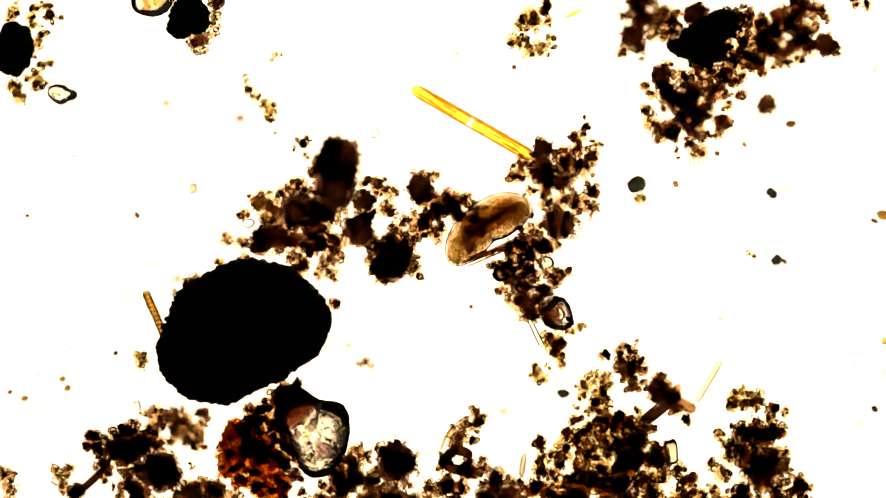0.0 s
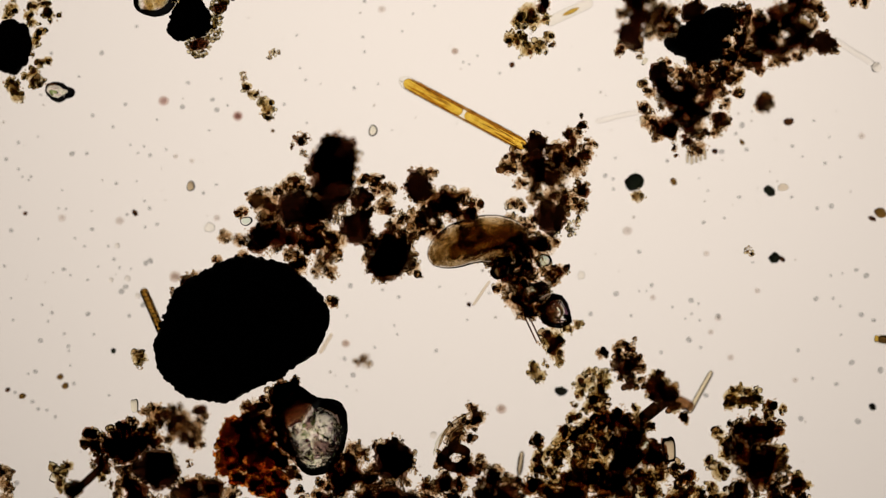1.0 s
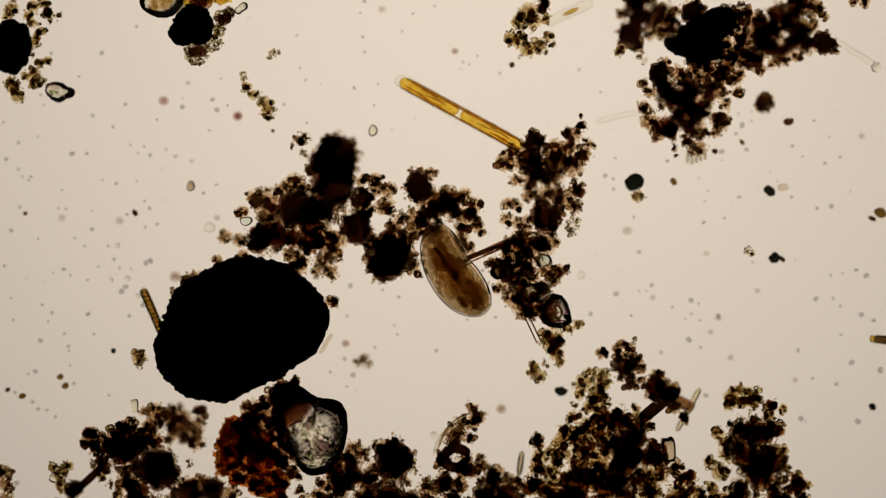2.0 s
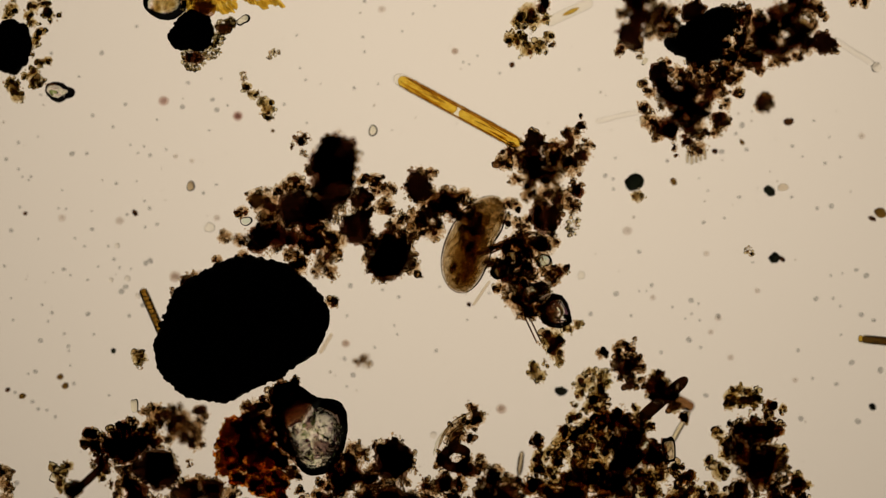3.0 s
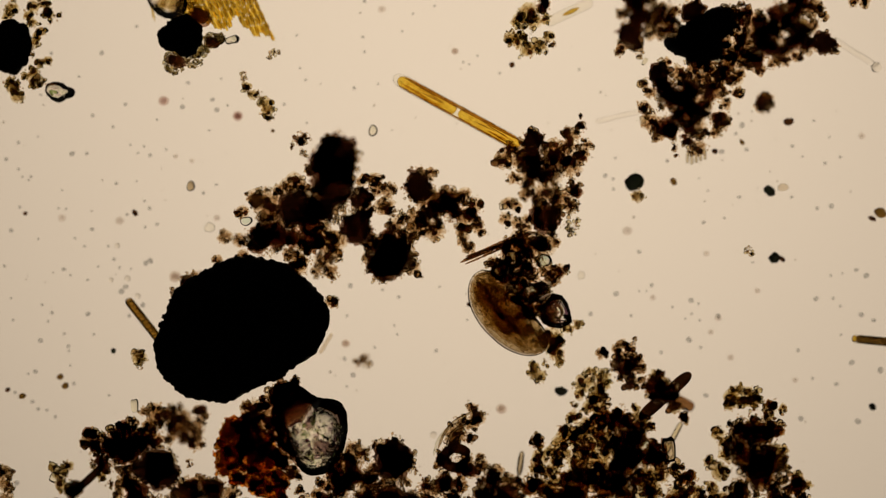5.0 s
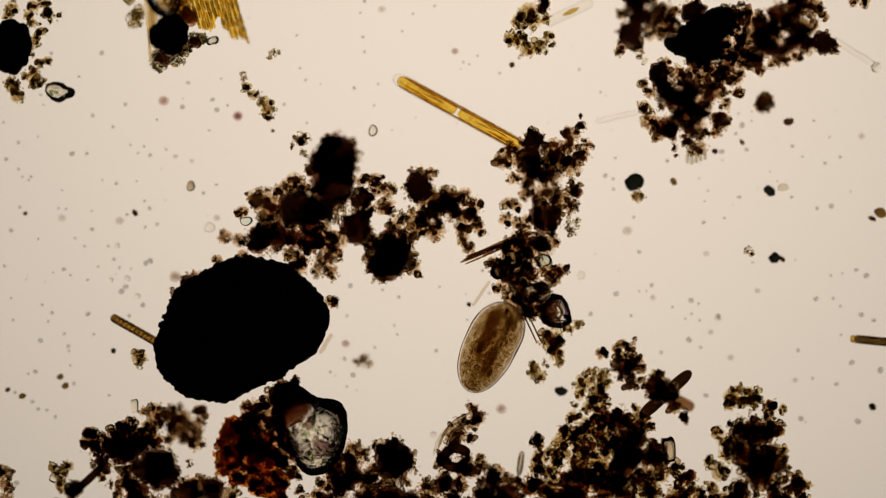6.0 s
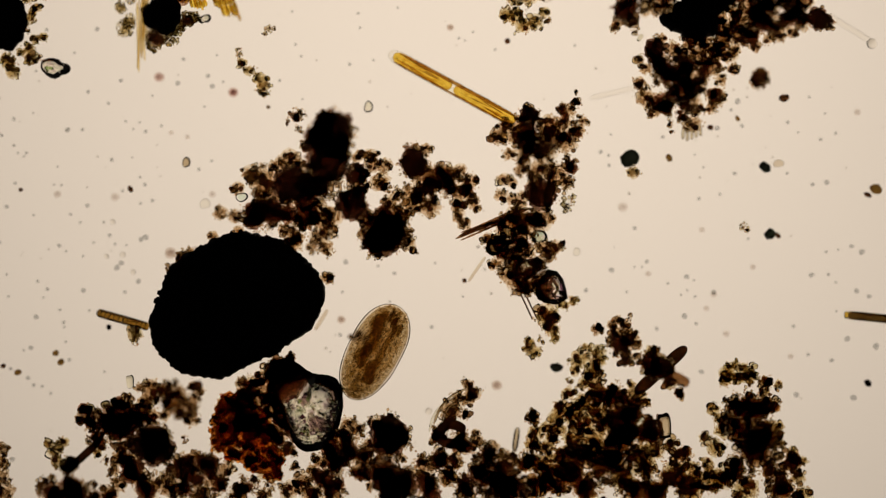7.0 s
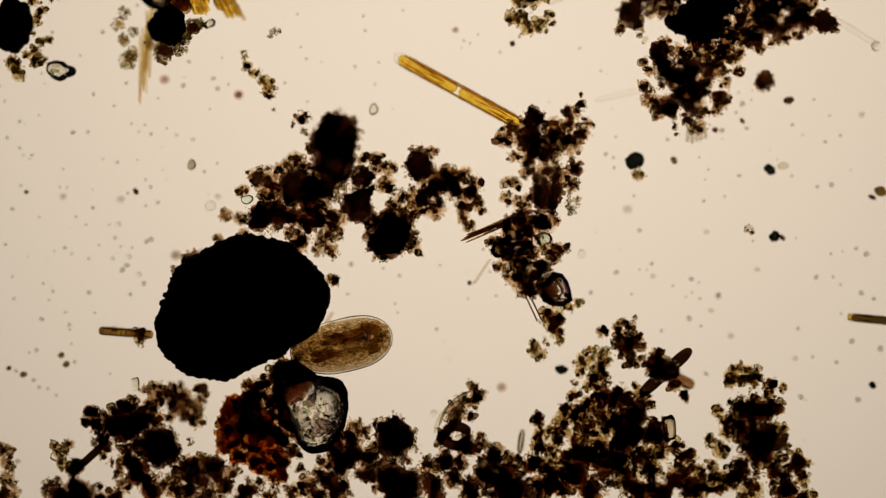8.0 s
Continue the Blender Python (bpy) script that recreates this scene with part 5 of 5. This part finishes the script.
def ciliate():
    top = thing("ciliate", at(830, 438, 150), "brown translucent oval ciliate full of granules and food", "ciliate")
    rng = np.random.default_rng(9)
    part("pellicle", body_mesh("pellicle", PELLICLE, 1.0, 1.0, 0.02), top, "thin clear skin")
    plasm = part("endoplasm", body_mesh("endoplasm", ENDOPLASM, 0.95, 2.0, 0.03), top, "brownish inner plasm")
    core = part("core_plasm", body_mesh("core_plasm", CORE, 0.72, 5.0, 0.3), top, "darker brown core")

    def inside(n, reach, lo=-0.97, hi=0.97, least=0.0):
        t, b, r = rng.uniform(lo, hi, n), rng.uniform(0, 2 * np.pi, n), np.sqrt(rng.uniform(least, 1, n)) * reach
        return np.array([curl(u, q * girth(u) * FLAT * math.cos(c), q * girth(u) * WIDE * math.sin(c)) for u, c, q in zip(t, b, r)])

    v, f = crumbs(inside(5200, 0.95), 1.45 * rng.lognormal(0, 0.35, 5200), rng, 0, 0.08)
    part("granule_matrix", mesh_of("granule_matrix", v, f, PLASM), plasm, "fine brownish granules", kind="stuff")
    # the food: two dark bands along the body, with a paler seam between them
    for k, (u, y, z, rx, ry, rz) in enumerate(((-0.28, 0, 13, 54, 19, 10), (-0.55, 2, 16, 26, 18, 11), (0.10, -2, 12, 28, 16, 9), (-0.10, 1, -15, 56, 17, 6), (0.32, 0, -12, 24, 15, 7))):
        q = curl(u, y, z - rz)
        part("food_mass", soft_lump_mesh("food_mass", rx, ry, rz, 510 + k, FOOD, 0.45, 0.2, 4), core, "dark brown band of food", pose(q[0] * UM, q[1] * UM, q[2] * UM, rz=math.degrees(u * BEND / 2)))
    for x, y, z in inside(34, 0.62, -0.8, 0.6):
        w = rng.uniform(3, 8)
        part("food_vacuole", lump_mesh("food_vacuole", w * 1.5, w * 0.7, w * 0.65, int(rng.integers(1, 999)), VACUOLE, 0.25, 0.05, 3), core, "brown food vacuole", pose(x * UM, y * UM, (z - w * 0.5) * UM))
    for x, y, z in inside(90, 0.6, -0.7, 0.7):
        w = rng.uniform(1.2, 2.6)
        part("food_grain", lump_mesh("food_grain", w, w * 0.8, w, int(rng.integers(1, 999)), BRIGHT, 0.3, 0.1, 1), core, "bright golden food grain", pose(x * UM, y * UM, (z - w) * UM))
    for x, y, z in inside(60, 0.8, -0.85, 0.85):
        w = rng.uniform(1.2, 3.4)
        part("clear_vacuole", lump_mesh("clear_vacuole", w, w, w, int(rng.integers(1, 999)), RIMMED, 0.08, 0.0, 2), plasm, "clear round vacuole", pose(x * UM, y * UM, (z - w) * UM))
    nucleus = soft_lump_mesh("nucleus", 20, 11, 8, 7, FOOD, 0.25, 0.08, 3)
    part("nucleus", nucleus, top, "brown kidney-shaped nucleus", pose(-0.012, -0.004, -0.004))
    return top


cell = ciliate()


# ---- what moves ----
def motions():
    # seconds, across, down, height, heading, roll, pitch
    swim = [
        (0.0, 857, 399, 72, 217, 25, 18), (0.2, 872, 396, 72, 206, 28, 8), (0.4, 884, 394, 72, 194, 35, 0), (0.6, 868, 401, 72, 190, 35, 0), (0.8, 847, 424, 72, 192, 30, 0),
        (1.0, 846, 431, 72, 190, 40, 0), (1.2, 816, 452, 72, 168, 110, 0), (1.4, 812, 484, 72, 138, 165, 0), (1.5, 817, 490, 72, 135, 178, 8), (1.6, 822, 490, 72, 133, 165, 0), (1.7, 818, 486, 72, 131, 155, 0),
        (2.2, 800, 480, 72, 115, 130, 0), (2.8, 824, 464, 72, 94, 110, 0), (2.9, 828, 449, 72, 77, 125, 0), (3.0, 838, 430, 72, 66, 138, 0), (3.2, 847, 413, 72, 60, 135, 0), (3.4, 869, 381, 72, 60, 128, 0),
        (3.6, 871, 378, 72, 56, 125, 0), (3.8, 853, 411, 72, 40, 105, 0), (4.0, 841, 435, 72, 18, 85, 0), (4.1, 823, 453, 72, 8, 70, 0), (4.2, 810, 475, 72, -20, 45, 0), (4.3, 818, 491, 72, -36, 28, 0),
        (4.4, 829, 497, 72, -36, 22, 0), (4.5, 841, 507, 72, -37, 20, 0), (4.6, 857, 518, 64, -38, 12, 0), (4.7, 870, 530, 64, -40, 16, 0), (5.2, 908, 572, 64, -52, 50, 10), (5.8, 922, 610, 64, -68, 75, 20),
        (5.9, 892, 613, 64, -90, 80, 24), (6.0, 868, 613, 60, -116, 85, 24), (6.2, 826, 612, 58, -145, 90, 12), (6.4, 796, 604, 56, -168, 90, 0), (6.6, 751, 604, 56, -162, 90, 0), (6.8, 706, 627, 56, -137, 90, 0),
        (7.0, 670, 666, 56, -118, 90, 0), (7.2, 650, 689, 72, -114, 84, 0), (7.4, 652, 686, 96, -120, 72, 0), (7.5, 651, 681, 96, -127, 72, 0), (7.6, 652, 671, 82, -140, 84, 0), (7.7, 652, 661, 64, -152, 95, 0),
        (7.8, 643, 657, 56, -163, 100, 0), (7.9, 624, 651, 56, -170, 100, 0), (8.0, 603, 650, 56, -168, 100, 0)]
    walk(cell, [(t, pose(*at(x, y, z), rz=h) @ pose(0, 0, 0, ry=pitch) @ pose(0, 0, 0, rx=roll)) for t, x, y, z, h, roll, pitch in swim])
    # the clump at the golden rod turns back a little, and the rod slides with it
    walk(floc_b, [(t, pose(*at(1020 + dx, 190 + dy), rz=a)) for t, dx, dy, a in
                  ((0.0, 0, 0, 10.5), (0.5, 0, 0, 7.0), (1.0, 0, 0, 5.0), (1.5, 0, 0, 3.0), (3.0, 0, 0, 1.2), (4.0, 0, 0, 0.0), (8.0, 0, 0, 0.0))])
    walk(floc_low, [(t, pose(*at(950 + dx, 385 + dy))) for t, dx, dy in
                    ((0.0, 19, 6), (0.5, 17, 5), (1.0, 9, 0), (1.5, 4, 0), (3.0, 0, 0), (4.0, 0, 0), (8.0, 0, 0))])
    walk(gold_rod, [(t, lay(697 + a, 136 + b, 925 + c, 262 + d, 26)[1] @ pose(0, 0, 0, ry=-9)) for t, a, b, c, d in
                    ((0.0, 27, 15, 13, 13), (0.5, 22, 11, 11, 5), (1.0, 14, 6, 8, 0), (1.5, 9, 5, 4, 2), (3.0, 2, 0, 0, -2), (4.0, 0, 0, 0, 0), (8.0, 0, 0, 0, 0))])
    # the short rod swings about its end on the black grain
    walk(left_rod, [(t, lay(x, y, u, w, 24)[1]) for t, x, y, u, w in
                    ((0.0, 253, 510, 292, 600), (4.0, 250, 510, 290, 600), (4.5, 242, 515, 288, 602), (5.2, 218, 535, 285, 607), (6.0, 197, 560, 282, 608), (6.5, 186, 571, 280, 612), (7.0, 177, 594, 276, 622),
                     (7.5, 172, 622, 272, 632), (8.0, 171, 623, 273, 631))])
    walk(edge_rod, [(t, lay(x, 599, x + 110, 610, 15)[1]) for t, x in ((0.0, 1555), (0.5, 1547), (1.5, 1544), (3.0, 1517), (3.5, 1510), (4.5, 1507), (6.0, 1503), (8.0, 1498))])
    walk(pale_needle, [(t, lay(x, y, u, w)[1]) for t, x, y, u, w in
                       ((0.0, 1228, 709, 1273, 633), (0.5, 1221, 718, 1266, 646), (1.0, 1219, 730, 1259, 658), (1.5, 1210, 742, 1251, 666), (3.0, 1180, 798, 1218, 730), (4.5, 1178, 802, 1215, 734), (6.0, 1140, 860, 1178, 790), (8.0, 1138, 862, 1176, 792))])
    walk(pen, [(t, pose(*at(x, y, up), rz=42) @ pose(0, 0, 0, ry=-tilt)) for t, x, y, tilt, up in
               ((0.0, 1166, 717, 44, 52), (1.5, 1167, 716, 43, 52), (3.0, 1172, 707, 12, 42), (3.5, 1174, 704, 6, 40), (4.5, 1176, 702, 3, 40), (6.0, 1177, 698, 0, 40), (8.0, 1177, 697, 0, 40))])
    # the grain with its comb turns and drifts
    walk(comb, [(t, pose(*at(x, y, z), ry=tilt, rz=a)) for t, x, y, z, tilt, a in
                ((0.0, 327, 30, 30, 0, 28), (0.5, 328, 30, 30, 0, 27), (1.0, 333, 38, 30, 0, 24), (1.5, 338, 45, 30, 0, 19), (2.8, 336, 55, 30, 0, 9), (3.5, 344, 63, 30, 0, 4), (4.0, 342, 63, 30, 2, 0), (4.5, 331, 66, 34, 8, -5),
                 (5.8, 294, 58, 74, 36, -13.5), (6.4, 288, 62, 76, 40, -14), (6.8, 287, 63, 76, 40, -13), (7.2, 286, 70, 76, 40, -10), (7.6, 286, 78, 76, 40, -7), (8.0, 285, 83, 74, 40, -2.5))])
    walk(sheaf, [(t, pose(*at(x, y, 3), rz=a)) for t, x, y, a in
                 ((0.0, 250, -190, 0), (4.5, 262, -90, 10), (5.8, 266, 10, 6), (6.4, 262, 40, 2), (6.8, 258, 65, 1), (7.2, 258, 95, 0), (7.5, 257, 112, 0), (8.0, 253, 134, -1))])


motions()
